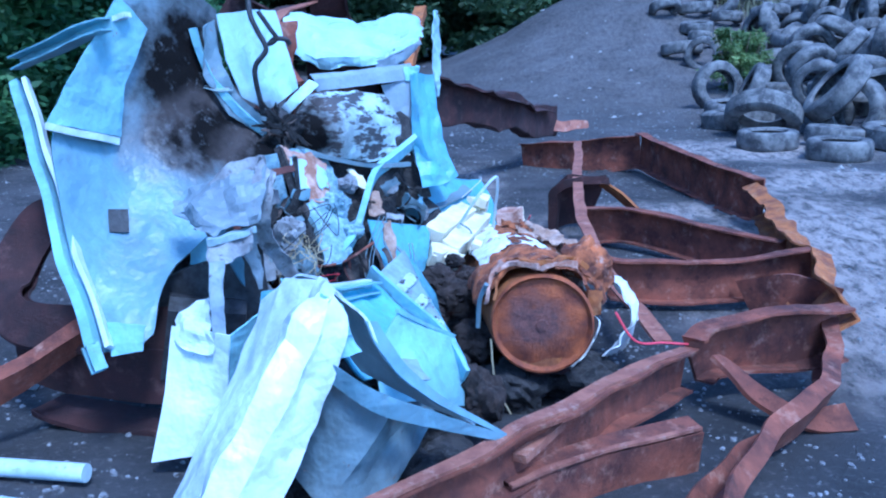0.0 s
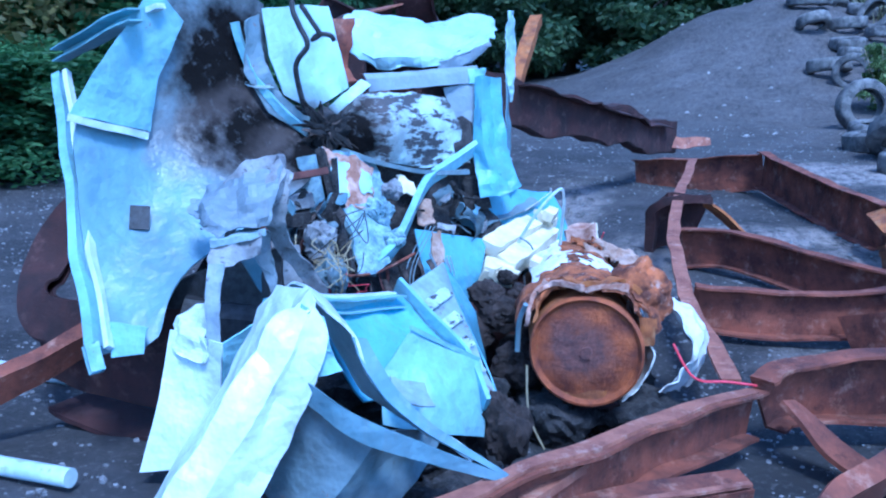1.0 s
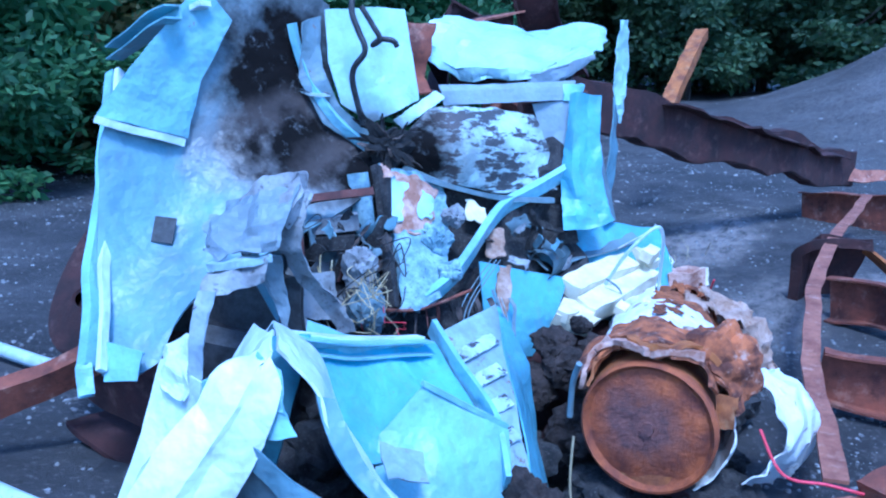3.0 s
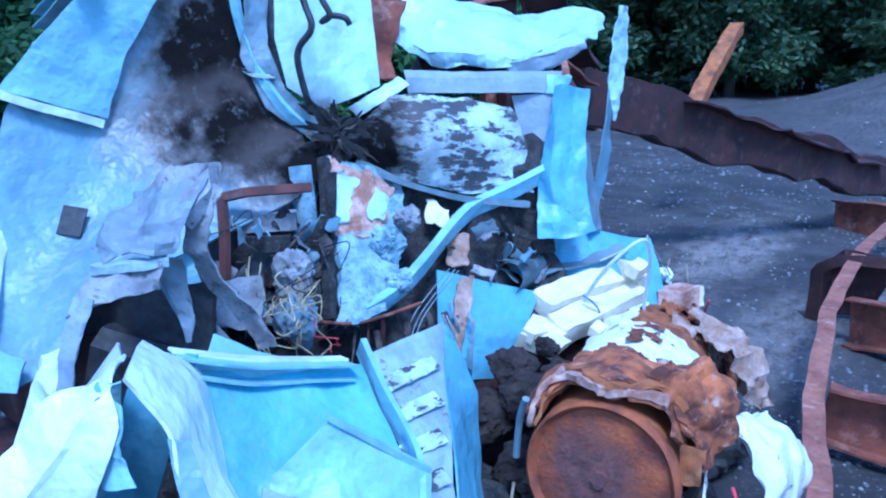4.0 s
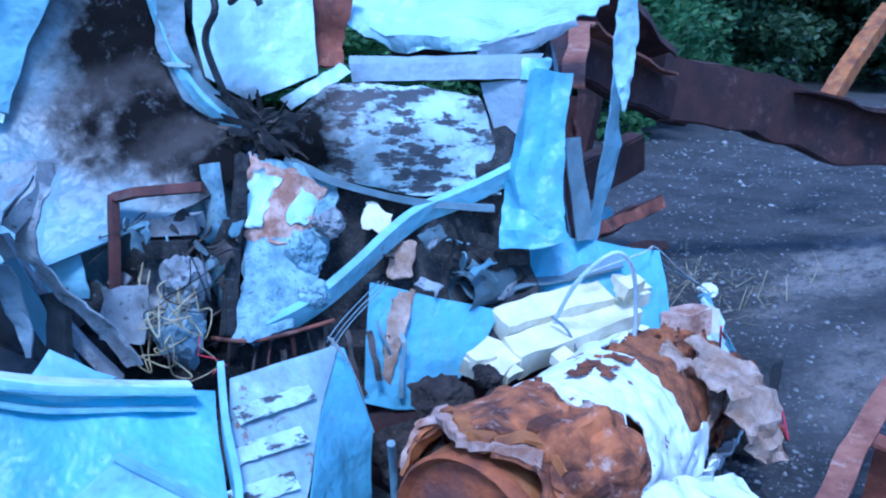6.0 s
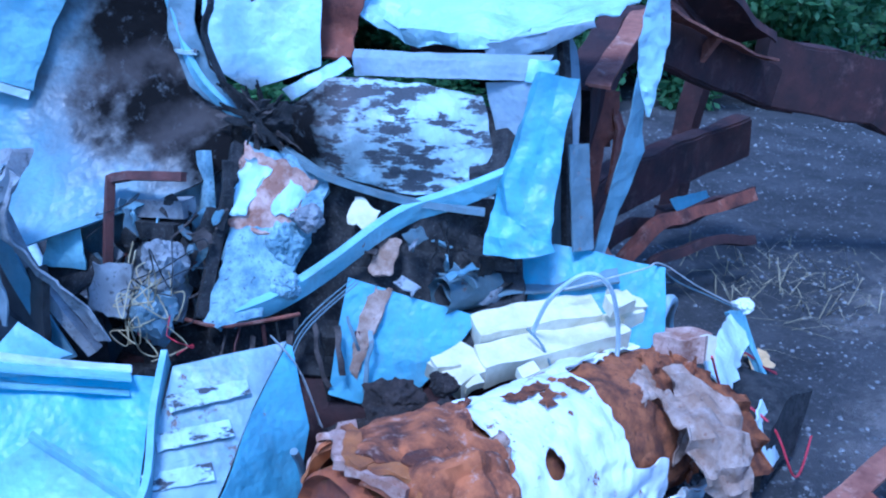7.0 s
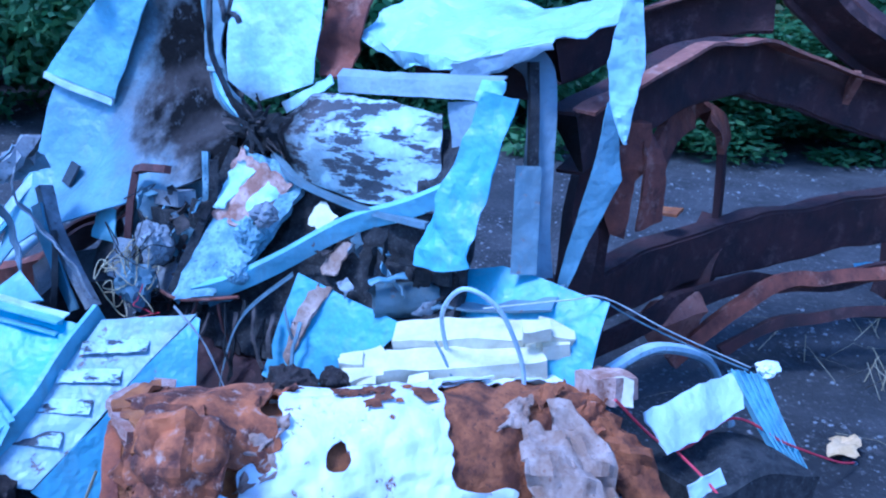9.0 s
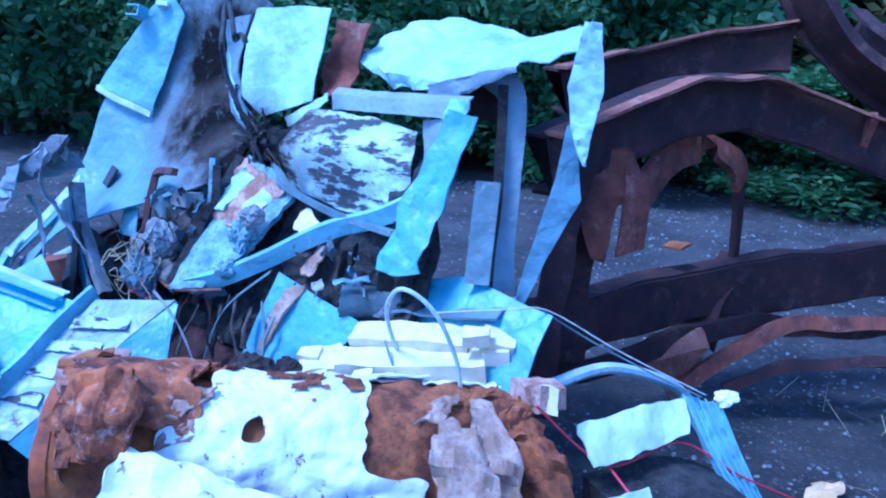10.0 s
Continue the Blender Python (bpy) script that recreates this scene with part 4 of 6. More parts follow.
roof_rail = part("roof_rail", sheet([[(-0.63, 4.13, 1.335), (-0.42, 4.37, 1.345), (-0.235, 4.60, 1.36)], [(-0.608, 4.112, 1.313), (-0.41, 4.345, 1.325), (-0.225, 4.572, 1.338)], [(-0.592, 4.110, 1.262), (-0.39, 4.338, 1.274), (-0.212, 4.560, 1.288)]], 7, False, 0.006, 0.007, 0.10, 0.004, 160), M_SHEETGREY, cabin, "pale grey folded roof rail", 14)
part("rail_end", sheet([[(-0.26, 4.53, 1.350), (-0.19, 4.59, 1.345)], [(-0.245, 4.50, 1.28), (-0.20, 4.56, 1.275)]], 6, False, 0.005, 0.010, 0.05, 0.008, 161), M_PAINT, roof_rail)
part("rail_flap", sheet([[(-0.625, 4.09, 1.318), (-0.585, 4.10, 1.29)], [(-0.67, 4.01, 1.262), (-0.635, 4.02, 1.232)], [(-0.715, 3.93, 1.205), (-0.685, 3.945, 1.175)]], 7, False, 0.005, 0.008, 0.07, 0.005, 162), M_BOX, cabin, "", 14)
part("roof_back", sheet([[(-0.72, 4.40, 1.44), (-0.38, 4.74, 1.45)], [(-0.70, 4.40, 1.25), (-0.30, 4.74, 1.28)]], 6, False, 0.01, 0.02, 0.2, 0.01, 7), M_RUST_DARK_SHADED, cabin)
scorched = part("scorched_panel", sheet([
    [(-0.62, 4.035, 1.252), (-0.54, 4.13, 1.256), (-0.44, 4.29, 1.248), (-0.355, 4.425, 1.225)],
    [(-0.66, 3.92, 1.14), (-0.50, 3.96, 1.135), (-0.36, 4.18, 1.13), (-0.27, 4.41, 1.10)],
    [(-0.65, 3.92, 1.04), (-0.50, 4.00, 0.98), (-0.36, 4.20, 0.93), (-0.225, 4.40, 0.93)]], 8, True, 0.006, 0.012, 0.12, 0.008, 8), M_BURNT, cabin, "scorched bulging panel with flaking white paint")
part("panel_lip", sweep([(-0.65, 3.90, 1.04), (-0.50, 3.98, 0.97), (-0.36, 4.18, 0.915), (-0.22, 4.36, 0.895)], flat(0.03, 0.02), dent=0.008), M_GREY, scorched)
part("corner_panel", sheet([[(-0.36, 4.445, 1.265), (-0.20, 4.56, 1.288)], [(-0.30, 4.45, 1.12), (-0.18, 4.535, 1.13)], [(-0.24, 4.46, 1.01), (-0.16, 4.47, 0.98)], [(-0.20, 4.42, 0.90), (-0.12, 4.44, 0.86)]], 7, False, 0.006, 0.008, 0.2, 0.004, 9), M_SHEETGREY, cabin)
part("crumpled_pillar", sheet([
    [(-0.225, 4.535, 1.31), (-0.195, 4.525, 1.315), (-0.165, 4.575, 1.31), (-0.125, 4.61, 1.30)],
    [(-0.215, 4.47, 1.15), (-0.18, 4.45, 1.15), (-0.145, 4.515, 1.15), (-0.10, 4.55, 1.14)],
    [(-0.21, 4.42, 1.00), (-0.155, 4.38, 1.00), (-0.12, 4.455, 1.00), (-0.07, 4.51, 1.00)],
    [(-0.185, 4.36, 0.90), (-0.125, 4.385, 0.90), (-0.075, 4.395, 0.885), (-0.03, 4.47, 0.90)],
    [(-0.165, 4.33, 0.84), (-0.115, 4.335, 0.845), (-0.05, 4.425, 0.845), (-0.01, 4.45, 0.85)],
    [(-0.155, 4.32, 0.785), (-0.09, 4.35, 0.79), (-0.045, 4.39, 0.795), (0.005, 4.455, 0.82)]], 7, False, 0.005, 0.013, 0.09, 0.006, 10), M_BLUE, cabin, "", 20)
part("pillar_post", sweep([(-0.36, 4.66, 1.46), (-0.31, 4.74, 1.36), (-0.26, 4.74, 1.07), (-0.20, 4.74, 0.72)], channel(0.06, 0.08, 0.008), up=(0, -1, 0.2), dent=0.012), M_SHEETGREY, cabin)
part("pillar_edge", sweep([(-0.30, 4.70, 1.40), (-0.24, 4.70, 1.08), (-0.17, 4.69, 0.74)], flat(0.025, 0.03), up=(0, -1, 0.2), dent=0.008), M_SOOT_SHADE, cabin)
part("side_glass_frame", sheet([[(-0.15, 4.62, 1.10), (-0.14, 4.70, 1.10)], [(-0.06, 4.60, 0.78), (-0.05, 4.68, 0.78)]], 5, False, 0.006, 0.006, 0.1, 0.0, 11), M_GREY, cabin)
part("shard", sheet([[(-0.15, 4.92, 1.62), (-0.13, 4.97, 1.62)], [(-0.16, 4.89, 1.42), (-0.13, 5.00, 1.42)], [(-0.15, 4.91, 1.28), (-0.13, 4.975, 1.28)], [(-0.14, 4.955, 1.17), (-0.135, 4.965, 1.17)]], 9, False, 0.006, 0.012, 0.05, 0.004, 12), M_BOX, cabin, "crinkled bright upright shard of sheet metal", 34)
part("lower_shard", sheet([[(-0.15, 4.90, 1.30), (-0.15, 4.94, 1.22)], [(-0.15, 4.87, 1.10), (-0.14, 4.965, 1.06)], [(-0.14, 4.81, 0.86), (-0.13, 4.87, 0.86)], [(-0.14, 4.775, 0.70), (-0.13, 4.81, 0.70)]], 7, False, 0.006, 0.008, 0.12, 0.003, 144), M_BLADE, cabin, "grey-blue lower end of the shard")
part("diagonal_bar", sweep([(-0.42, 3.64, 0.615), (-0.38, 3.80, 0.68), (-0.36, 4.14, 0.86), (-0.30, 4.28, 0.92), (-0.17, 4.44, 1.02)], flat(0.028, 0.062), up=(0.3, -0.4, 1), dent=0.006, n=7), M_PAINT, cabin)
lining = part("lining", sheet([[(-0.69, 3.80, 1.06), (-0.60, 3.90, 1.02), (-0.53, 4.00, 0.96)], [(-0.62, 3.74, 0.90), (-0.55, 3.80, 0.86), (-0.47, 3.92, 0.84)], [(-0.52, 3.64, 0.74), (-0.46, 3.68, 0.72), (-0.42, 3.82, 0.72)], [(-0.46, 3.56, 0.59), (-0.40, 3.58, 0.60), (-0.38, 3.70, 0.62)]], 8, False, 0.02, 0.010, 0.08, 0.012, 13), M_BLUEFOAM, cabin, "charred insulation lining")
part("torn_paper", sheet([[(-0.675, 3.785, 1.05), (-0.58, 3.88, 1.01), (-0.535, 3.955, 0.95)], [(-0.635, 3.73, 0.93), (-0.56, 3.775, 0.89), (-0.50, 3.865, 0.86)], [(-0.59, 3.69, 0.85), (-0.54, 3.735, 0.83), (-0.49, 3.825, 0.80)]], 8, False, 0.006, 0.008, 0.06, 0.022, 14), M_TANRUST, lining, "peeling tan backing with ragged edges")
part("torn_facing", sheet([[(-0.655, 3.775, 1.02), (-0.60, 3.845, 1.00)], [(-0.625, 3.725, 0.93), (-0.575, 3.765, 0.91)], [(-0.59, 3.685, 0.87), (-0.555, 3.72, 0.86)]], 8, False, 0.004, 0.006, 0.06, 0.018, 180), M_BOX, lining, "peeling pale blue facing")
part("torn_facing", sheet([[(-0.555, 3.875, 0.965), (-0.525, 3.925, 0.935)], [(-0.535, 3.80, 0.88), (-0.50, 3.85, 0.86)]], 7, False, 0.004, 0.008, 0.05, 0.014, 15), M_BOX, lining)
# strut blackened to stand for the shaded gap beside it
part("inner_strut", sweep([(-0.60, 3.70, 1.02), (-0.585, 3.68, 0.76), (-0.565, 3.63, 0.50)], flat(0.014, 0.03), up=(0, -1, 0), dent=0.008), M_SOOT_SHADE, cabin)
part("inner_frame", sweep([(-0.57, 3.55, 1.0), (-0.74, 3.46, 0.97), (-0.80, 3.42, 0.95), (-0.77, 3.40, 0.84), (-0.73, 3.38, 0.58)], flat(0.026, 0.024), up=(0, -1, 0.2), smooth=False, dent=0.006), M_INNER, cabin)
part("dark_core", sheet([[(-0.95, 3.70, 1.15), (-0.60, 4.10, 1.15), (-0.25, 4.55, 1.2)], [(-0.90, 3.60, 0.80), (-0.55, 3.95, 0.80), (-0.2, 4.50, 0.8)], [(-0.80, 3.40, 0.35), (-0.45, 3.75, 0.40), (0.0, 4.40, 0.4)]], 8, False, 0.03, 0.06, 0.12, 0.01, 16), M_SOOT_SHADE, cabin, "dark backing sheet behind the innards")
part("sill", sheet([[(-0.9, 3.3, 0.05), (-0.4, 3.4, 0.08), (0.1, 4.3, 0.05)], [(-0.80, 3.42, 0.38), (-0.42, 3.74, 0.42), (0.02, 4.42, 0.42)]], 8, False, 0.03, 0.05, 0.2, 0.01, 17), M_RUST_DARK_SHADED, cabin)
blue = part("blue_panel", sheet([[(-0.36, 3.97, 0.70), (-0.24, 4.12, 0.65), (-0.12, 4.29, 0.60)], [(-0.31, 3.91, 0.55), (-0.22, 4.02, 0.50), (-0.12, 4.17, 0.47)], [(-0.25, 3.85, 0.39), (-0.21, 3.93, 0.36), (-0.16, 4.04, 0.34)]], 6, False, 0.006, 0.006, 0.3, 0.003, 18), M_BLUE, cabin)
part("paint_drip", sheet([[(-0.30, 4.03, 0.68), (-0.27, 4.07, 0.67)], [(-0.285, 3.965, 0.60), (-0.245, 4.005, 0.58)], [(-0.26, 3.935, 0.52), (-0.235, 3.965, 0.50)], [(-0.245, 3.915, 0.44), (-0.23, 3.93, 0.43)]], 5, False, 0.01, 0.008, 0.04, 0.012, 19), M_TANFOAM, blue)
part("rear_panel", sheet([[(-0.34, 4.40, 0.70), (-0.14, 4.60, 0.78), (0.09, 4.87, 0.735)], [(-0.26, 4.30, 0.55), (-0.04, 4.52, 0.62), (0.15, 4.82, 0.63)], [(-0.16, 4.25, 0.36), (0.02, 4.46, 0.40), (0.20, 4.78, 0.50)]], 8, False, 0.006, 0.012, 0.25, 0.004, 20), M_BLUE, cabin)
part("rear_shelf", sheet([[(-0.30, 4.46, 0.66), (-0.05, 4.78, 0.74)], [(-0.14, 4.36, 0.64), (0.06, 4.70, 0.70)]], 6, False, 0.008, 0.02, 0.1, 0.01, 21), M_GREY, cabin)
part("torn_sheet", sheet([
    [(-0.885, 3.12, 0.935), (-0.80, 3.12, 0.985), (-0.705, 3.105, 1.045), (-0.63, 3.15, 1.07), (-0.575, 3.16, 1.09)],
    [(-0.85, 3.05, 0.915), (-0.77, 3.00, 0.955), (-0.68, 3.04, 1.00), (-0.62, 3.06, 1.02), (-0.535, 3.10, 1.06)],
    [(-0.75, 2.95, 0.89), (-0.70, 2.92, 0.92), (-0.64, 2.96, 0.95), (-0.58, 2.95, 0.965), (-0.53, 3.02, 0.99)],
    [(-0.66, 2.87, 0.868), (-0.64, 2.90, 0.885), (-0.60, 2.92, 0.89), (-0.56, 2.94, 0.90), (-0.535, 2.98, 0.90)]], 6, False, 0.005, 0.026, 0.085, 0.016, 22), M_SHEETGREY, cabin, "torn dirty grey-white sheet crushed to a cone", 12)
part("torn_crest", sweep([(-0.74, 3.09, 1.02), (-0.69, 3.09, 1.065), (-0.62, 3.13, 1.095), (-0.56, 3.14, 1.10), (-0.53, 3.10, 1.04), (-0.54, 3.03, 0.96)], channel(0.05, 0.045, 0.005), up=(0.2, -1, 0.3), n=6, dent=0.016, size=0.05), M_RAG, cabin, "rolled sooty edge of the torn sheet")
part("torn_strip", sheet([[(-0.55, 3.10, 1.07), (-0.51, 3.12, 1.05)], [(-0.575, 3.06, 0.97), (-0.52, 3.08, 0.95)], [(-0.60, 3.07, 0.88), (-0.54, 3.10, 0.86)], [(-0.60, 3.15, 0.78), (-0.54, 3.18, 0.78)], [(-0.56, 3.22, 0.68), (-0.51, 3.26, 0.69)], [(-0.52, 3.29, 0.575), (-0.485, 3.31, 0.59)]], 6, False, 0.005, 0.012, 0.07, 0.008, 163), M_RAG, cabin, "", 16)
part("curtain_hem", sweep([(-0.68, 2.855, 0.862), (-0.635, 2.87, 0.865), (-0.59, 2.92, 0.872), (-0.56, 2.98, 0.876)], flat(0.03, 0.022), dent=0.010, size=0.05), M_STRIPE, cabin)
part("curtain", sheet([[(-0.68, 2.865, 0.855), (-0.62, 2.89, 0.86), (-0.565, 2.97, 0.87)], [(-0.66, 2.80, 0.815), (-0.61, 2.85, 0.825), (-0.56, 2.95, 0.84)], [(-0.635, 2.74, 0.775), (-0.60, 2.82, 0.80), (-0.56, 2.95, 0.81)]], 8, False, 0.006, 0.010, 0.09, 0.008, 146), M_RAG, cabin, "sooty grey-brown lining hanging over a hollow", 14)
part("hanging_strip", sheet([[(-0.645, 2.77, 0.815), (-0.60, 2.79, 0.81)], [(-0.635, 2.72, 0.70), (-0.595, 2.74, 0.70)], [(-0.62, 2.70, 0.58), (-0.585, 2.71, 0.58)]], 7, False, 0.005, 0.010, 0.07, 0.006, 164), M_SHEETGREY, cabin, "", 14)
part("flat_tongue", sheet([[(-0.63, 3.00, 0.87), (-0.57, 3.04, 0.87)], [(-0.635, 3.02, 0.80), (-0.575, 3.06, 0.79)], [(-0.60, 3.05, 0.72), (-0.57, 3.08, 0.71)], [(-0.58, 3.06, 0.64), (-0.57, 3.07, 0.64)]], 6, False, 0.005, 0.010, 0.08, 0.006, 165), M_SHEETGREY, cabin, "", 14)
# black sheet put in for the darkness of the empty hollow
part("hollow_back", sheet([[(-1.08, 3.11, 0.60), (-0.86, 3.13, 0.70), (-0.60, 3.17, 0.78)], [(-1.10, 3.10, 0.52), (-0.86, 3.13, 0.58), (-0.58, 3.17, 0.60)], [(-1.10, 3.08, 0.40), (-0.80, 3.10, 0.40), (-0.60, 3.14, 0.40)]], 6, False, 0.02, 0.012, 0.14, 0.008, 147), M_WIRE, cabin, "black backing sheet for the shade in the hollow")
part("left_shelf", sheet([[(-0.70, 2.78, 0.68), (-0.645, 2.75, 0.70)], [(-0.775, 2.765, 0.62), (-0.64, 2.72, 0.61)], [(-0.765, 2.74, 0.565), (-0.62, 2.70, 0.555)], [(-0.73, 2.72, 0.535), (-0.62, 2.69, 0.53)]], 6, False, 0.005, 0.016, 0.07, 0.010, 25), M_CLEAN, cabin, "", 12)

# ---- folded sheets in front ----
wing = thing("folded_wing", "long white sheet metal wing folded to a ridge", "body panel", (-0.4, 2.4, 0.1))
part("ridge", sheet([
    [(-0.69, 2.02, -0.02), (-0.63, 1.98, 0.06), (-0.55, 1.98, 0.06), (-0.49, 2.04, 0.0)],
    [(-0.55, 2.16, 0.24), (-0.49, 2.12, 0.32), (-0.39, 2.11, 0.31), (-0.30, 2.18, 0.24)],
    [(-0.41, 2.30, 0.52), (-0.35, 2.28, 0.58), (-0.27, 2.28, 0.54), (-0.21, 2.36, 0.46)],
    [(-0.31, 2.44, 0.74), (-0.27, 2.40, 0.76), (-0.20, 2.38, 0.70), (-0.15, 2.42, 0.62)],
    [(-0.23, 2.56, 0.83), (-0.20, 2.51, 0.845), (-0.17, 2.46, 0.82), (-0.13, 2.46, 0.74)]], 7, False, 0.006, 0.026, 0.16, 0.005, 31), M_CLEAN, wing, "", 16)
part("saddle", sheet([
    [(-0.41, 2.76, 0.74), (-0.29, 2.64, 0.81), (-0.19, 2.52, 0.80)],
    [(-0.35, 2.87, 0.67), (-0.22, 2.72, 0.72), (-0.11, 2.54, 0.72)],
    [(-0.20, 2.80, 0.48), (-0.12, 2.70, 0.56), (-0.04, 2.53, 0.59)],
    [(-0.04, 2.74, 0.40), (0.02, 2.66, 0.45), (0.08, 2.55, 0.47)],
    [(0.18, 2.68, 0.33), (0.20, 2.64, 0.36), (0.22, 2.59, 0.37)]], 8, True, 0.008, 0.010, 0.16, 0.004, 32), M_CLEAN, wing)
part("tab", sheet([[(-0.215, 2.485, 0.80), (-0.15, 2.48, 0.77)], [(-0.205, 2.44, 0.70), (-0.12, 2.45, 0.69)], [(-0.17, 2.44, 0.62), (-0.10, 2.47, 0.64)]], 7, False, 0.006, 0.014, 0.07, 0.006, 36), M_PAINT, wing)
part("back_flank", sheet([[(-0.24, 2.56, 0.82), (-0.36, 2.66, 0.79), (-0.47, 2.74, 0.70)], [(-0.38, 2.38, 0.56), (-0.46, 2.50, 0.54), (-0.55, 2.62, 0.46)], [(-0.68, 2.03, -0.02), (-0.70, 2.12, 0.0), (-0.72, 2.22, 0.04)]], 8, False, 0.006, 0.012, 0.2, 0.006, 33), M_CLEAN, wing)
hang = thing("hanging_panel", "flat white panel hanging below the torn sheet", "body panel", (-0.7, 2.7, 0.15))
part("panel", sheet([[(-0.79, 2.77, 0.60), (-0.66, 2.72, 0.60), (-0.56, 2.68, 0.60)], [(-0.80, 2.70, 0.40), (-0.68, 2.70, 0.40), (-0.59, 2.70, 0.40)], [(-0.83, 2.61, 0.19), (-0.72, 2.66, 0.19), (-0.64, 2.73, 0.20)]], 7, False, 0.006, 0.006, 0.25, 0.003, 34), M_CLEAN, hang)
part("hem", sheet([[(-0.56, 2.68, 0.60), (-0.50, 2.78, 0.64)], [(-0.60, 2.72, 0.40), (-0.52, 2.78, 0.42)], [(-0.64, 2.73, 0.20), (-0.56, 2.80, 0.22)]], 6, False, 0.006, 0.01, 0.1, 0.004, 35), M_PAINT, hang)
part("blade", sheet([[(-0.50, 2.84, 0.70), (-0.34, 2.86, 0.72)], [(-0.54, 2.78, 0.46), (-0.38, 2.80, 0.46)], [(-0.56, 2.74, 0.14), (-0.44, 2.74, 0.12)]], 7, False, 0.006, 0.012, 0.15, 0.006, 36), M_BLUE, hang)

tray = thing("folded_tray", "pale blue sheet metal tray with folded rims and a striped panel", "body panel", (0.0, 3.0, 0.2))
tray_rim = part("rim", sweep([(-0.39, 2.83, 0.70), (-0.31, 3.00, 0.65), (-0.22, 3.27, 0.595)], channel(0.05, 0.045, 0.006), dent=0.008), M_PAINT, tray)
part("rim_lip", sweep([(-0.40, 2.83, 0.725), (-0.32, 3.01, 0.675), (-0.23, 3.28, 0.62)], flat(0.035, 0.006), dent=0.008), M_CLEAN, tray_rim)
part("back_shard", sheet([[(-0.51, 3.09, 0.67), (-0.38, 3.18, 0.61)], [(-0.46, 2.98, 0.60), (-0.34, 3.04, 0.62)]], 6, False, 0.005, 0.008, 0.12, 0.006, 44), M_PAINT, tray)
part("tray_wall", sheet([[(-0.37, 2.84, 0.68), (-0.29, 3.02, 0.63), (-0.215, 3.33, 0.585)], [(-0.28, 2.82, 0.54), (-0.19, 2.96, 0.50), (-0.09, 3.26, 0.495)], [(-0.16, 2.78, 0.42), (-0.08, 2.90, 0.40), (0.05, 3.19, 0.395)]], 7, False, 0.006, 0.014, 0.16, 0.004, 37), M_BLUE, tray)
flat_panel = part("flat_panel", sheet([[(-0.08, 3.01, 0.575), (0.0, 3.10, 0.50), (0.10, 3.19, 0.42)], [(-0.15, 2.90, 0.46), (0.0, 2.98, 0.43), (0.13, 3.14, 0.32)], [(-0.11, 2.80, 0.34), (0.03, 2.88, 0.29), (0.14, 3.07, 0.21)]], 7, False, 0.006, 0.008, 0.25, 0.003, 38), M_PAINT, tray)
part("panel_hem", sweep([(-0.08, 3.01, 0.585), (0.0, 3.10, 0.51), (0.10, 3.19, 0.43)], flat(0.016, 0.014), dent=0.004), M_PAINT, flat_panel)
part("loose_shard", sheet([[(-0.08, 2.78, 0.50), (0.0, 2.86, 0.46)], [(-0.02, 2.72, 0.44), (0.05, 2.80, 0.42)]], 5, False, 0.005, 0.008, 0.08, 0.008, 45), M_STRIPE, tray)
striped = part("striped_panel", sheet([[(-0.22, 3.38, 0.60), (-0.15, 3.66, 0.64)], [(-0.10, 3.29, 0.50), (-0.06, 3.52, 0.52)], [(0.05, 3.21, 0.40), (0.04, 3.40, 0.40)], [(0.15, 3.10, 0.28), (0.16, 3.24, 0.26)]], 9, False, 0.006, 0.006, 0.2, 0.003, 39), M_STRIPE, tray, "dirty white ribbed panel")
part("triangle_side", sheet([[(-0.15, 3.66, 0.635), (-0.14, 3.67, 0.63)], [(-0.055, 3.52, 0.515), (-0.02, 3.66, 0.45)], [(0.045, 3.40, 0.395), (0.045, 3.59, 0.22)], [(0.165, 3.24, 0.255), (0.145, 3.52, 0.02)]], 8, False, 0.006, 0.006, 0.2, 0.003, 40), M_BLUE, tray)
part("spine", sweep([(-0.24, 3.37, 0.625), (-0.10, 3.28, 0.53), (0.06, 3.20, 0.42), (0.15, 3.08, 0.32)], flat(0.016, 0.06), dent=0.006), M_PAINT, tray)
for k in range(4):
    f = 0.20 + k * 0.19
    a, b = Vector((-0.21, 3.365, 0.602)).lerp(Vector((0.14, 3.09, 0.30)), f), Vector((-0.15, 3.64, 0.638)).lerp(Vector((0.15, 3.24, 0.275)), f)
    part("rib", sweep([a.lerp(b, 0.1) + Vector((0.004, -0.004, 0.006)), a.lerp(b, 0.5) + Vector((0.004, -0.004, 0.007)), a.lerp(b, 0.88) + Vector((0.004, -0.004, 0.006))], flat(0.046, 0.0016), up=(0.5, -0.3, 0.8), n=12, dent=0.004, size=0.03), M_BURNT, striped, "flaking grey strip")
spike = thing("folded_spike", "sharp spike of folded grey-blue sheet metal", "body panel", (0.0, 2.5, 0.1))
part("upper_blade", sheet([[(-0.10, 2.54, 0.70), (-0.07, 2.57, 0.69)], [(-0.03, 2.52, 0.58), (0.01, 2.56, 0.57)], [(0.09, 2.54, 0.46), (0.12, 2.57, 0.46)], [(0.315, 2.615, 0.305), (0.32, 2.625, 0.31)]], 8, True, 0.008, 0.006, 0.1, 0.0, 41), M_BLADE, spike)
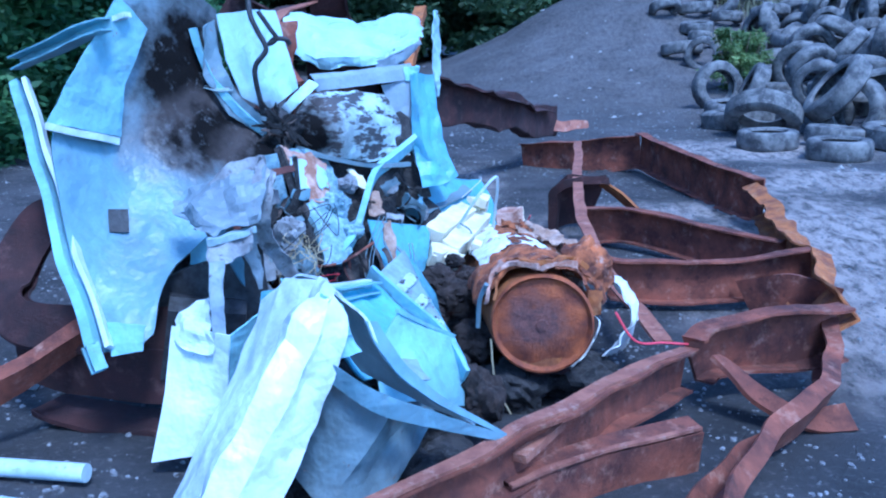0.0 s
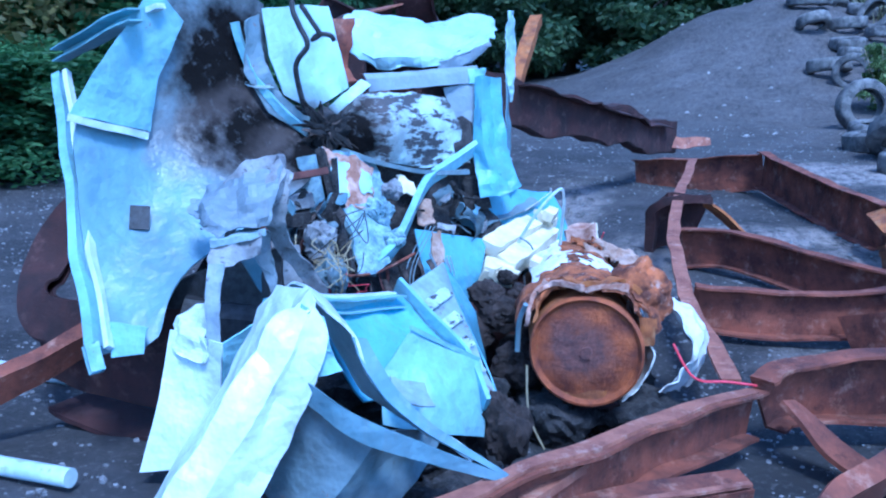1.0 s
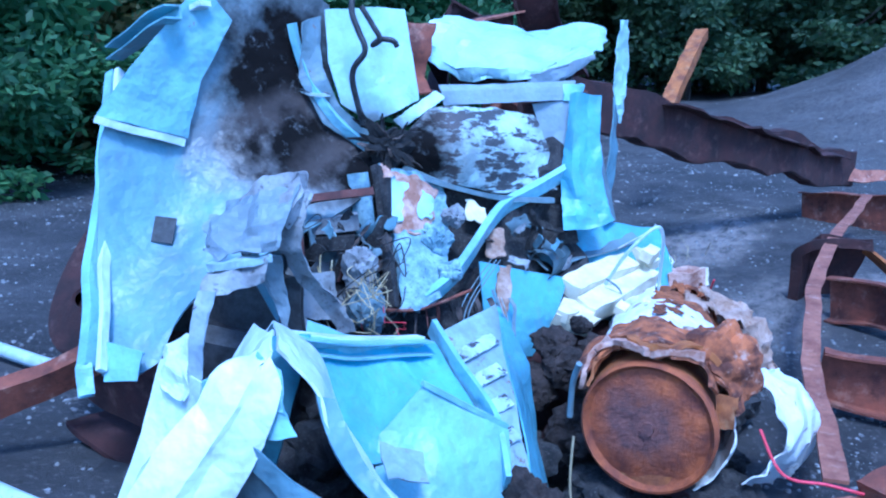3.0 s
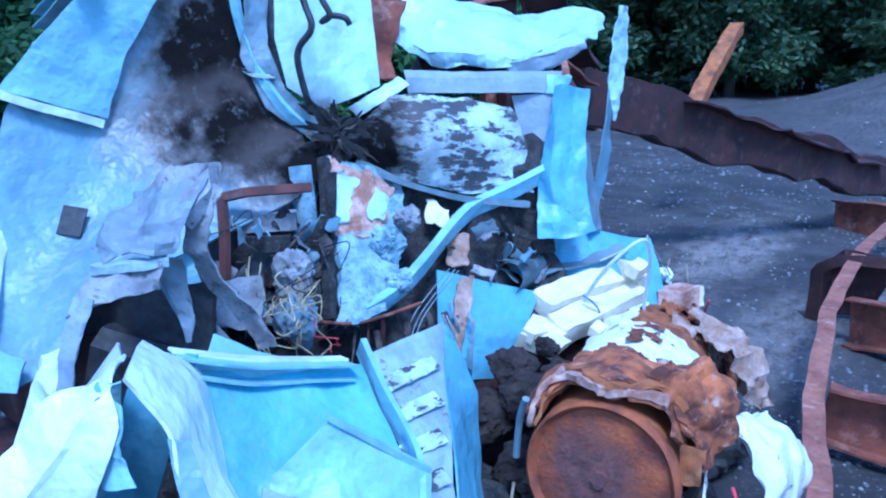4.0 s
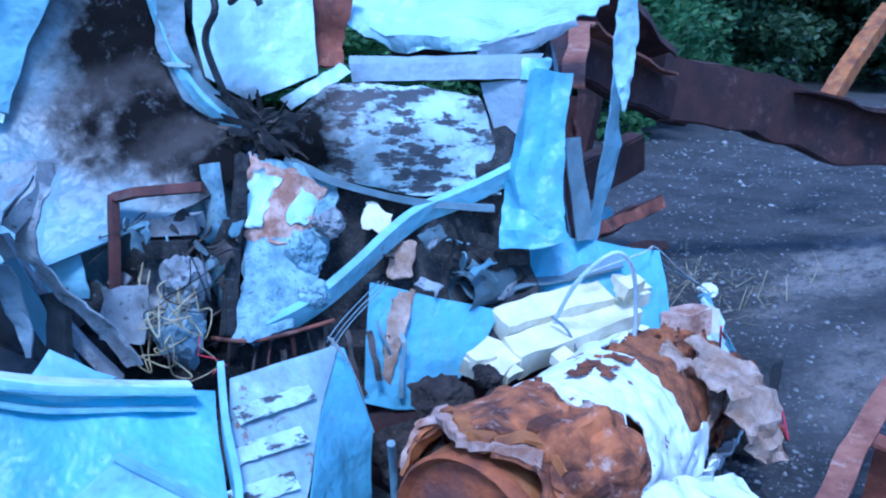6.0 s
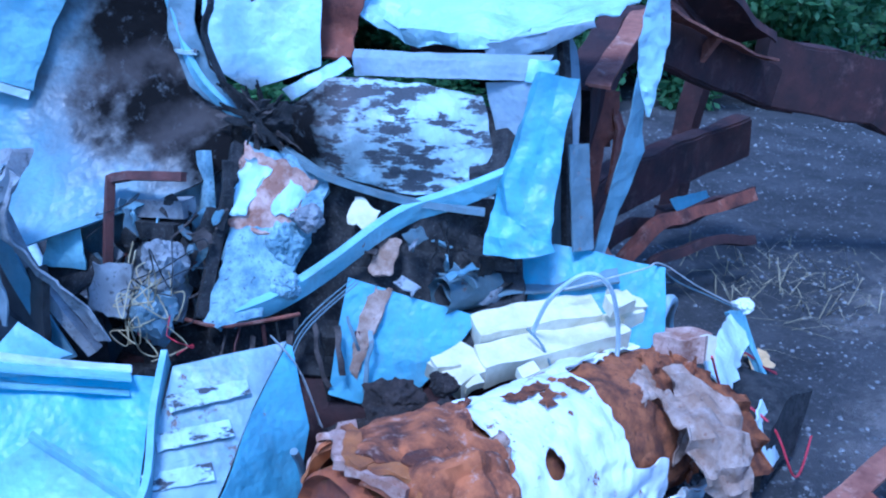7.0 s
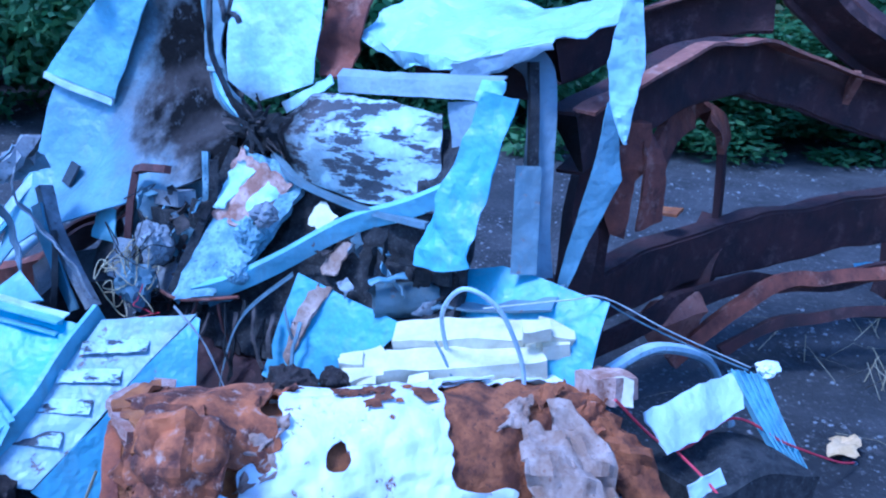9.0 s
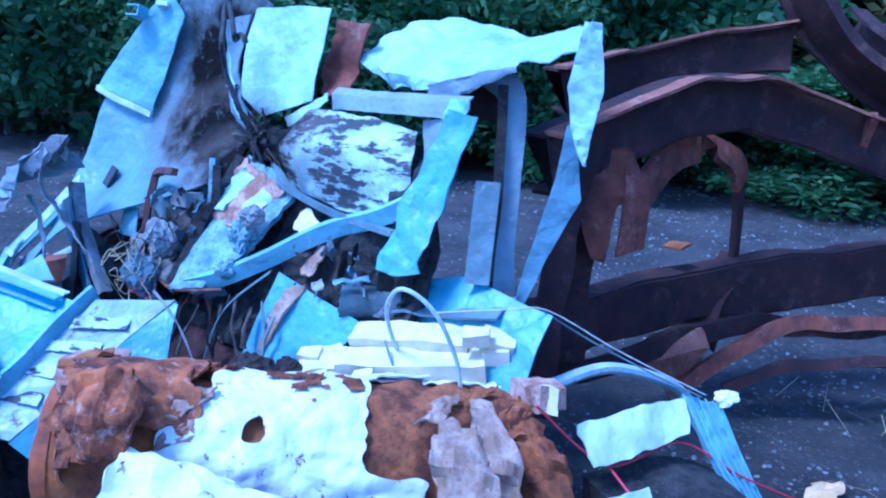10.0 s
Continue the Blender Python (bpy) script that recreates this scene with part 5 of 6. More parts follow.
part("edge_blade", sheet([[(-0.19, 2.40, 0.64), (-0.18, 2.41, 0.56)], [(-0.06, 2.44, 0.53), (-0.05, 2.44, 0.455)], [(0.12, 2.53, 0.42), (0.12, 2.53, 0.37)], [(0.32, 2.62, 0.31), (0.315, 2.61, 0.295)]], 8, True, 0.006, 0.007, 0.12, 0.0, 42), M_BLADE, spike)
part("lower_sheet", sheet([[(-0.20, 2.42, 0.58), (-0.02, 2.52, 0.46), (0.06, 2.84, 0.32)], [(-0.28, 2.46, 0.44), (-0.10, 2.48, 0.32), (0.02, 2.70, 0.22)], [(-0.38, 2.48, 0.30), (-0.22, 2.42, 0.16), (-0.12, 2.40, 0.06)]], 8, False, 0.006, 0.014, 0.2, 0.006, 43), M_GREY, spike)

# ---- boiler ----
boiler = thing("boiler", "rusted water boiler lying in its torn white jacket and foam", "boiler", (0.42, 4.1, 0.1))
CX, CZ, R = 0.42, 0.375, 0.205


def drum(y0, y1, r0, r1, k=40, rough=0.0, cap=True, n=8, cx=CX, cz=CZ, arc=(0, 360), thick=0.0, seed=0):
    bm = bmesh.new()
    rings = []
    full = arc[1] - arc[0] >= 360
    for i in range(n + 1):
        f = i / n
        y, r = y0 + (y1 - y0) * f, r0 + (r1 - r0) * f
        ring = []
        for j in range(k + (0 if full else 1)):
            a = radians(arc[0] + (arc[1] - arc[0]) * j / k)
            q = Vector((math.cos(a), y * 4, math.sin(a)))
            e = 1 + rough * (noise.noise(q * 3 + Vector((seed, 0, 0))) + 0.5 * noise.noise(q * 9))
            yy = y + (rough * 0.5 * noise.noise(q * 5 + Vector((3, seed, 1))) if i in (0, n) else 0)
            ring.append(bm.verts.new((cx + math.cos(a) * r * e, yy, cz + math.sin(a) * r * e)))
        rings.append(ring)
    m = len(rings[0])
    for a, b in zip(rings, rings[1:]):
        for j in range(m if full else m - 1):
            bm.faces.new((a[j], a[(j + 1) % m], b[(j + 1) % m], b[j]))
    if full and cap:
        bm.faces.new(rings[0])
        bm.faces.new(rings[-1][::-1])
    if thick:
        bmesh.ops.solidify(bm, geom=bm.faces[:], thickness=thick)
    return bm


def lean(bm):
    """The boiler's axis swings and sinks towards its far end."""
    for v in bm.verts:
        d = v.co.y - 3.515
        v.co.x -= 0.19 * d
        v.co.z -= 0.065 * d
    return bm


part("shell", lean(drum(3.52, 4.80, R, R, rough=0.012)), M_RUST_ORANGE, boiler)
# the end: a dished plate inside a rolled rim, with a low boss
bm = bmesh.new()
stations = [(1.0, 0.02), (1.005, -0.012), (0.965, -0.018), (0.93, -0.006), (0.89, 0.004), (0.80, 0.002), (0.6, -0.006), (0.35, -0.010), (0.04, -0.012)]
rings = [[bm.verts.new((CX + math.cos(a) * R * r, 3.515 + d, CZ + math.sin(a) * R * r)) for a in [2 * math.pi * j / 48 for j in range(48)]] for r, d in stations]
for ring in rings[2:]:
    for v in ring:
        v.co.y += 0.012 * noise.noise(v.co * 7) + 0.005 * noise.noise(v.co * 25)
for a, b in zip(rings, rings[1:]):
    for j in range(48):
        bm.faces.new((a[j], a[(j + 1) % 48], b[(j + 1) % 48], b[j]))
bm.faces.new(rings[-1])
end_plate = part("end_plate", bm, M_PLATE, boiler, "round rusted end plate with rolled rim", 50)


def torn(lo, hi, r, cx, cz, arc, seed, ragged=0.06, bump=0.02, holes=(), cuts=(), k=150, n=80, thick=0.006, size=0.10):
    """A torn shell round the boiler, from y = lo to hi, with ragged edges and holes."""
    bm = bmesh.new()
    rings = []
    for i in range(n + 1):
        y = lo + (hi - lo) * i / n
        ring = []
        for j in range(k + 1):
            a = radians(arc[0] + (arc[1] - arc[0]) * j / k)
            q = Vector((math.cos(a) * r, y, math.sin(a) * r)) / size + Vector((seed, 2 * seed, 0))
            e = r + bump * (abs(noise.noise(q)) * 2 - 0.5 + 0.5 * noise.noise(q * 2.7))
            ring.append(bm.verts.new((cx + math.cos(a) * e, y, cz + math.sin(a) * e)))
        rings.append(ring)
    for i in range(n):
        for j in range(k):
            c = (rings[i][j].co + rings[i + 1][j + 1].co) / 2
            q = c / 0.09 + Vector((seed * 5, 1, 2))
            w = ragged * (1 + 1.6 * noise.noise(q) + 0.9 * noise.noise(q * 2.6))
            side = min(j, k - 1 - j) * math.pi * r * (arc[1] - arc[0]) / 180 / k
            if min(c.y - lo, hi - c.y) < w or side < w * 0.7:
                continue
            turn = math.degrees(math.atan2(c.z - cz, c.x - cx)) % 360
            jag = 0.014 * noise.noise(q * 1.5) + 0.010 * noise.noise(q * 4)
            if any(y0 < c.y + jag < y1 and a0 < turn + jag * 250 < a1 for y0, y1, a0, a1 in cuts):
                continue
            if any((c - Vector(h)).length < d * (1 + 0.5 * noise.noise(q * 2)) for h, d in holes):
                continue
            bm.faces.new((rings[i][j], rings[i][j + 1], rings[i + 1][j + 1], rings[i + 1][j]))
    bmesh.ops.delete(bm, geom=[v for v in bm.verts if not v.link_faces], context="VERTS")
    for _ in range(4):
        moved = {}
        for v in bm.verts:
            rim = [e.other_vert(v).co for e in v.link_edges if len(e.link_faces) == 1]
            if len(rim) == 2:
                moved[v] = v.co * 0.4 + (rim[0] + rim[1]) * 0.3
        for v, co in moved.items():
            v.co = co
    bmesh.ops.solidify(bm, geom=bm.faces[:], thickness=thick)
    return bm


part("boss", sweep([(CX, 3.53, CZ), (CX, 3.492, CZ)], round_bar(0.021, 12), up=(0, 0, 1), n=3, dent=0.006, size=0.03), M_PLATE, end_plate)
jacket = part("jacket", lean(torn(3.64, 4.52, 0.250, 0.425, 0.355, (-75, 142), 1, 0.012, 0.012, [((0.60, 4.035, 0.53), 0.034)], [(4.33, 4.7, 18, 104), (3.5, 3.90, 66, 200), (3.5, 3.80, 22, 70), (3.5, 3.72, -30, 30)])), M_JACKET, boiler, "torn white enamelled jacket")
rnd = random.Random(17)
for i in range(16):
    y, a, w = rnd.uniform(4.04, 4.29), radians(rnd.uniform(78, 98)), rnd.uniform(0.008, 0.022)
    up, side = Vector((math.cos(a), 0, math.sin(a))), Vector((-math.sin(a), 0, math.cos(a)))
    c = Vector((0.425, y, 0.355)) + up * 0.262
    part("rust_flake", lean(sheet([[c - side * w + Vector((0, -w, 0)), c - side * w + Vector((0, w * 1.4, 0))], [c + side * w * 0.8 + Vector((0, -w * 1.2, 0)), c + side * w + Vector((0, w, 0))]], 4, False, 0.002, 0.002, 0.03, 0.008, 220 + i)), M_BROWNFOAM, jacket)
part("jacket_rag", lean(torn(4.26, 4.80, 0.250, 0.425, 0.355, (100, 145), 6, 0.02, 0.022, thick=0.004)), M_JACKET, jacket, "torn white jacket edge")
part("jacket_rag", lean(torn(4.44, 4.86, 0.262, 0.425, 0.345, (-80, -8), 8, 0.03, 0.03)), M_JACKET, jacket, "torn white jacket edge")
part("jacket_flap", sheet([
    [(0.66, 3.74, 0.50), (0.68, 3.88, 0.485), (0.70, 4.02, 0.45), (0.70, 4.18, 0.38)],
    [(0.75, 3.72, 0.45), (0.77, 3.88, 0.43), (0.79, 4.05, 0.39), (0.80, 4.22, 0.31)],
    [(0.80, 3.72, 0.36), (0.825, 3.88, 0.34), (0.84, 4.05, 0.30), (0.85, 4.22, 0.22)],
    [(0.76, 3.72, 0.25), (0.80, 3.88, 0.22), (0.82, 4.05, 0.18), (0.83, 4.20, 0.12)],
    [(0.68, 3.72, 0.16), (0.74, 3.88, 0.12), (0.78, 4.05, 0.08), (0.79, 4.20, 0.04)]], 7, True, 0.006, 0.022, 0.11, 0.02, 55), M_JACKET, jacket, "bulging white jacket flap")
part("foam", lean(torn(3.535, 3.90, 0.240, 0.415, 0.385, (30, 172), 2, 0.035, 0.020, thick=0.010, size=0.16)), M_RUSTFOAM, boiler, "brown crumbling foam")
# torn strands of the wrapping round the rim
for k in range(9):
    a0, a1 = 38 + 11 * k, 78 + 11 * k
    r0 = 0.226 + 0.006 * ((k * 5) % 7)
    y0 = 3.535 + 0.012 * ((k * 3) % 5)
    line = [(0.42 + math.cos(radians(a0 + (a1 - a0) * f)) * (r0 + 0.02 * math.sin(f * 3.1 + k)), y0 + 0.03 * math.sin(4 * f + k), 0.38 + math.sin(radians(a0 + (a1 - a0) * f)) * (r0 + 0.02 * math.sin(f * 3.1 + k))) for f in (0, 0.25, 0.5, 0.75, 1)]
    part("foam_strand", sweep(line, flat(0.012 + 0.006 * (k % 3), 0.05), up=(0, -1, 0.1), n=6, dent=0.012, size=0.04, seed=k, taper=(1, 0.5)), (M_RUSTFOAM, M_RUST_ORANGE, M_TANRUST)[k % 3], boiler)
part("foam", lean(torn(4.20, 4.84, 0.214, 0.425, 0.370, (-70, 150), 3, 0.02, 0.016, thick=0.010, size=0.12)), M_BROWNFOAM, boiler, "brown crumbling foam")
for i, (y, a, r) in enumerate(((4.52, 62, 0.05), (4.64, 78, 0.045), (4.72, 48, 0.06), (4.62, 20, 0.06), (4.78, 70, 0.05), (4.70, -5, 0.05), (3.86, 60, 0.05), (3.80, 85, 0.05), (3.90, 110, 0.045), (3.84, 40, 0.045))):
    c0 = Vector((0.425 + math.cos(radians(a)) * 0.245, y, 0.37 + math.sin(radians(a)) * 0.245))
    d1, d2 = Vector((0, 1, 0.2)) * r, Vector((-math.sin(radians(a)), 0.3, math.cos(radians(a)))) * r
    part("foam_rag", lean(sheet([[c0 - d1 - d2, c0 + d1 - d2 * 0.6], [c0 - d1 * 0.7 + d2, c0 + d1 + d2]], 8, False, 0.006, 0.024, 0.045, 0.022, 120 + i)), (M_TANFOAM, M_BROWNFOAM, M_RUSTFOAM)[i % 3], boiler, "", 14)
part("end_block", sweep([(0.165, 4.79, 0.525), (0.235, 4.825, 0.54), (0.30, 4.858, 0.55)], [(-0.05, -0.035), (0.05, -0.040), (0.05, 0.038), (-0.05, 0.030)], n=6, dent=0.018, size=0.06), M_TANRUST, boiler, "tan foam block on the torn end")
part("end_lining", sheet([[(0.295, 4.82, 0.59), (0.318, 4.868, 0.585)], [(0.30, 4.82, 0.51), (0.325, 4.872, 0.505)]], 5, False, 0.006, 0.006, 0.04, 0.005, 166), M_FOAM, boiler)
for k, (top, low) in enumerate((((0.34, 4.66, 0.52), (0.56, 4.72, 0.22)), ((0.28, 4.76, 0.50), (0.50, 4.90, 0.20)), ((0.40, 4.58, 0.49), (0.62, 4.62, 0.24)))):
    a, b = Vector(top), Vector(low)
    w = Vector((0.03, 0.06 + 0.01 * k, 0))
    m = a.lerp(b, 0.45) + Vector((0.05, 0.0, 0.05))
    part("hanging_rag", sheet([[a - w * 0.6, a, a + w * 0.5], [m - w, m + Vector((0.02, 0, 0.02)), m + w], [b - w * 0.5, b + w * 0.2, b + w * 0.8]], 8, False, 0.005, 0.036, 0.07, 0.026, 170 + k), (M_TANFOAM, M_BROWNFOAM, M_TANFOAM)[k], boiler, "crumpled tan backing hanging from the boiler", 14)
clump = part("foam_clump", sheet([
    [(0.48, 3.575, 0.60), (0.56, 3.57, 0.585), (0.615, 3.57, 0.53), (0.645, 3.58, 0.44)],
    [(0.50, 3.60, 0.655), (0.595, 3.61, 0.66), (0.66, 3.61, 0.585), (0.675, 3.61, 0.47)],
    [(0.51, 3.68, 0.665), (0.61, 3.69, 0.69), (0.695, 3.68, 0.60), (0.70, 3.68, 0.49)],
    [(0.52, 3.78, 0.62), (0.61, 3.79, 0.63), (0.68, 3.78, 0.58), (0.69, 3.76, 0.50)]], 8, False, 0.010, 0.026, 0.08, 0.028, 143), M_RUSTFOAM, boiler, "brown crumbling foam clump with a hole", 16)
part("wall_piece", sheet([[(0.60, 3.56, 0.50), (0.665, 3.58, 0.50)], [(0.605, 3.56, 0.40), (0.65, 3.58, 0.39)]], 6, False, 0.008, 0.010, 0.06, 0.010, 175), M_RUST_ORANGE, clump, "ochre piece of the boiler wall")
part("cradle", sweep([(0.20, 3.70, 0.02), (0.40, 3.74, 0.15), (0.64, 3.78, 0.03)], flat(0.3, 0.03), dent=0.03), M_RUST_DARK_SHADED, boiler)
part("cradle", sweep([(0.02, 4.50, 0.02), (0.23, 4.53, 0.09), (0.48, 4.55, 0.03)], flat(0.3, 0.03), dent=0.03), M_RUST_DARK_SHADED, boiler)

# ---- foam block ----
block = thing("foam_block", "pale yellow foam blocks banded together on the wreck", "foam block", (0.0, 4.4, 0.5))


def slab(a, b, w, h, seed, up=(0.3, -0.2, 1)):
    return sweep([a, Vector(a).lerp(Vector(b), 0.5), b], [(-w / 2, -h / 2), (-w / 6, -h / 2 * 1.05), (w / 2, -h / 2), (w / 2, h / 2), (w / 8, h / 2 * 0.93), (-w / 2, h / 2)], up, 9, False, 0.012, 0.075, seed=seed)


part("upper_slab", slab((-0.10, 4.26, 0.56), (0.03, 4.63, 0.61), 0.10, 0.07, 1), M_FOAM, block)
part("lower_slab", slab((-0.02, 4.22, 0.49), (0.10, 4.68, 0.56), 0.10, 0.08, 2), M_FOAM, block)
part("broken_end", slab((-0.03, 4.10, 0.47), (-0.05, 4.24, 0.50), 0.14, 0.06, 3), M_FOAM, block)
part("end_lump", slab((0.06, 4.66, 0.63), (0.08, 4.76, 0.62), 0.08, 0.07, 4), M_FOAM, block)

for i, (x, y, z, r) in enumerate(((-0.06, 4.12, 0.50, 0.035), (0.09, 4.71, 0.60, 0.04), (0.11, 4.64, 0.66, 0.035), (0.02, 4.16, 0.47, 0.03), (0.10, 4.30, 0.50, 0.025))):
    part("broken_bit", slab((x, y - r, z), (x + r * 0.4, y + r, z + 0.01), r * 1.6, r * 1.2, i + 9), M_FOAM, block)

# ---- small things in and on the wreck ----
def lump(bm, at, r, seed, squash=0.8):
    made = bmesh.ops.create_icosphere(bm, subdivisions=4, radius=r)
    for v in made["verts"]:
        q = v.co * (1.2 / r) + Vector((seed, seed * 2, 0))
        v.co *= 1 + 0.42 * noise.noise(q) + 0.30 * (noise.voronoi(q * 2.1)[0][0] - 0.4) + 0.16 * noise.noise(q * 6) + 0.13 * noise.noise(q * 13)
        v.co.z *= squash
        v.co += Vector(at)
    return bm


clods = thing("earth_clods", "dark root-matted earth clods lodged between the sheets", "earth", (0.0, 3.9, 0.3))
for i, (x, y, z, r) in enumerate(((-0.03, 3.93, 0.44, 0.075), (0.05, 3.90, 0.38, 0.08), (0.10, 4.02, 0.42, 0.06), (-0.08, 3.84, 0.30, 0.09), (0.14, 3.76, 0.22, 0.10), (0.02, 4.06, 0.49, 0.04))):
    part("clod", lump(bmesh.new(), (x, y, z), r, i), M_SOIL, clods)
clod = single("earth_clod", lump(bmesh.new(), (0.20, 3.13, 0.22), 0.085, 9, 1.3), M_SOIL, "dark earth clod beside the folded tray", "earth", (0.20, 3.13, 0.15))
rubble = thing("black_rubble", "black rubble heaped under the boiler and cabin", "rubble", (0.2, 3.9, 0))
for i, (x, y, z, r) in enumerate(((0.30, 3.66, 0.06, 0.16), (0.60, 3.75, 0.05, 0.15), (0.45, 4.1, 0.05, 0.18), (0.15, 4.2, 0.08, 0.2), (0.4, 4.6, 0.05, 0.18), (-0.15, 3.6, 0.1, 0.22), (-0.45, 3.3, 0.12, 0.24), (-0.1, 3.2, 0.08, 0.2), (-0.6, 3.5, 0.2, 0.25), (-0.3, 2.8, 0.06, 0.2), (0.05, 2.85, 0.04, 0.16), (-0.75, 3.2, 0.1, 0.2))):
    part("rubble_piece", lump(bmesh.new(), (x, y, z), r, i + 20, 0.7), M_SOOT_SHADE, rubble)

# black block and cap added under the door as the hollow's shade
rubber = thing("hollow_block", "black block filling the shaded hollow under the torn door", "block", (-0.85, 3.2, 0.3))
part("block", sweep([(-0.98, 3.16, 0.47), (-0.86, 3.20, 0.45), (-0.70, 3.24, 0.43)], [(-0.16, -0.16), (0.14, -0.16), (0.15, 0.10), (0.10, 0.14), (-0.12, 0.14)], dent=0.012), M_WIRE, rubber)
part("cap", sheet([[(-1.0, 3.22, 0.60), (-0.78, 3.26, 0.59)], [(-0.95, 3.34, 0.74), (-0.74, 3.38, 0.70)]], 6, False, 0.006, 0.014, 0.15, 0.006, 60), M_SOOT_SHADE, rubber)

# inner linings behind the torn sheet
part("inner_lining", sheet([[(-0.96, 3.48, 0.98), (-0.80, 3.66, 0.98), (-0.70, 3.79, 0.98)], [(-0.94, 3.46, 0.78), (-0.82, 3.56, 0.76), (-0.70, 3.70, 0.76)], [(-0.86, 3.42, 0.58), (-0.70, 3.44, 0.56), (-0.58, 3.54, 0.56)]], 8, False, 0.01, 0.03, 0.12, 0.012, 61), M_RAG, cabin)
part("lining_scrap", sheet([[(-0.74, 3.34, 0.72), (-0.64, 3.42, 0.74)], [(-0.72, 3.32, 0.58), (-0.62, 3.40, 0.58)]], 6, False, 0.006, 0.016, 0.06, 0.014, 64), M_RAG, cabin)
part("control_unit", sweep([(-0.80, 3.50, 0.86), (-0.66, 3.60, 0.88)], flat(0.07, 0.055), dent=0.008, n=6), M_RAG, cabin, "grey metal control unit")
part("control_unit", sweep([(-0.78, 3.50, 0.80), (-0.66, 3.58, 0.81)], flat(0.08, 0.05), dent=0.01, n=6), M_SOOT_SHADE, cabin)
part("motor", lump(bmesh.new(), (-0.58, 3.50, 0.74), 0.055, 31, 1.3), M_RAG, cabin)
part("motor", lump(bmesh.new(), (-0.52, 3.44, 0.62), 0.06, 32, 1.2), M_GREY, cabin)
part("light_strut", sweep([(-0.705, 3.67, 1.03), (-0.67, 3.66, 0.84), (-0.63, 3.64, 0.62)], flat(0.078, 0.02), up=(0, -1, 0), dent=0.010), M_BLUEFOAM, cabin)
part("dark_strut", sweep([(-0.69, 3.77, 1.05), (-0.60, 3.68, 0.86), (-0.49, 3.56, 0.60)], flat(0.03, 0.03), up=(0, -1, 0), dent=0.008), M_SOOT_SHADE, cabin)
part("hanging_strip", sweep([(-0.79, 3.12, 0.90), (-0.70, 3.18, 0.74), (-0.58, 3.30, 0.53)], channel(0.03, 0.05, 0.006), up=(0.5, -0.5, 0.2), dent=0.012), M_RAG, cabin)
part("hanging_strip", sweep([(-0.74, 3.10, 0.84), (-0.68, 3.14, 0.70), (-0.60, 3.22, 0.50)], flat(0.05, 0.01), up=(0.5, -0.5, 0.2), dent=0.012), M_BLADE, cabin)
part("rust_plate", sheet([[(-0.86, 4.10, 1.58), (-0.70, 4.24, 1.58)], [(-0.82, 4.06, 1.40), (-0.72, 4.18, 1.36)], [(-0.72, 4.06, 1.30), (-0.66, 4.14, 1.30)]], 7, False, 0.008, 0.02, 0.08, 0.01, 65), M_RUST, cabin)
rnd = random.Random(41)
for i in range(46):
    a = rnd.uniform(0, 6.28)
    d = Vector((0.62 * math.cos(a), 0.72 * math.cos(a), math.sin(a)))
    c = Vector((-0.685, 3.85, 1.13)) + Vector((rnd.uniform(-0.03, 0.03), rnd.uniform(-0.05, 0.02), rnd.uniform(-0.03, 0.03)))
    e = c + d * rnd.uniform(0.05, 0.15) + Vector((0.02, -0.03, 0)) * rnd.random()
    w = (d.cross(Vector((0.7, -0.7, 0.1))) + Vector((rnd.uniform(-0.8, 0.8), rnd.uniform(-0.8, 0.8), rnd.uniform(-0.5, 0.5)))).normalized() * rnd.uniform(0.004, 0.013)
    part("soot_shard", sheet([[c - w, c + w], [c.lerp(e, 0.6) - w * 1.3, c.lerp(e, 0.6) + w * 0.9], [e - w * 0.3, e + w * 0.2]], 3, False, 0.004, 0.008, 0.03, 0.006, 200 + i), rnd.choice((M_CHAR, M_CHAR, M_SOOT_SHADE, M_BROWNSOOT)), cabin)
part("soot_core", sheet([[(-0.76, 3.84, 1.16), (-0.66, 3.92, 1.17), (-0.58, 4.00, 1.18)], [(-0.75, 3.80, 1.10), (-0.66, 3.86, 1.11), (-0.59, 3.95, 1.12)], [(-0.72, 3.82, 1.05), (-0.66, 3.88, 1.05), (-0.60, 3.94, 1.06)]], 7, False, 0.02, 0.024, 0.05, 0.02, 199), M_CHAR, cabin)
part("foam_wad", lump(bmesh.new(), (-0.46, 3.82, 0.80), 0.05, 42, 1.1), M_BLUEFOAM, cabin)
part("foam_wad", lump(bmesh.new(), (-0.42, 3.86, 0.88), 0.04, 43, 0.9), M_RAG, cabin)
part("foam_wad", lump(bmesh.new(), (-0.38, 3.78, 0.70), 0.04, 44, 0.9), M_BLUEFOAM, cabin)
part("bright_scrap", sheet([[(-0.46, 4.05, 0.92), (-0.40, 4.10, 0.88)], [(-0.43, 4.00, 0.85), (-0.37, 4.06, 0.82)]], 5, False, 0.005, 0.008, 0.05, 0.012, 66), M_FOAM, cabin)
part("tan_scrap", sheet([[(-0.40, 4.10, 0.80), (-0.33, 4.14, 0.80)], [(-0.36, 4.04, 0.70), (-0.30, 4.08, 0.70)]], 6, False, 0.006, 0.012, 0.05, 0.014, 67), M_TANFOAM, cabin)
# black sheet added as the shade below the scorched panel
part("shade_sheet", sheet([[(-0.38, 4.36, 0.86), (-0.18, 4.48, 0.86)], [(-0.34, 4.30, 0.70), (-0.12, 4.42, 0.72)]], 6, False, 0.01, 0.02, 0.1, 0.008, 68), M_SOOT_SHADE, cabin)
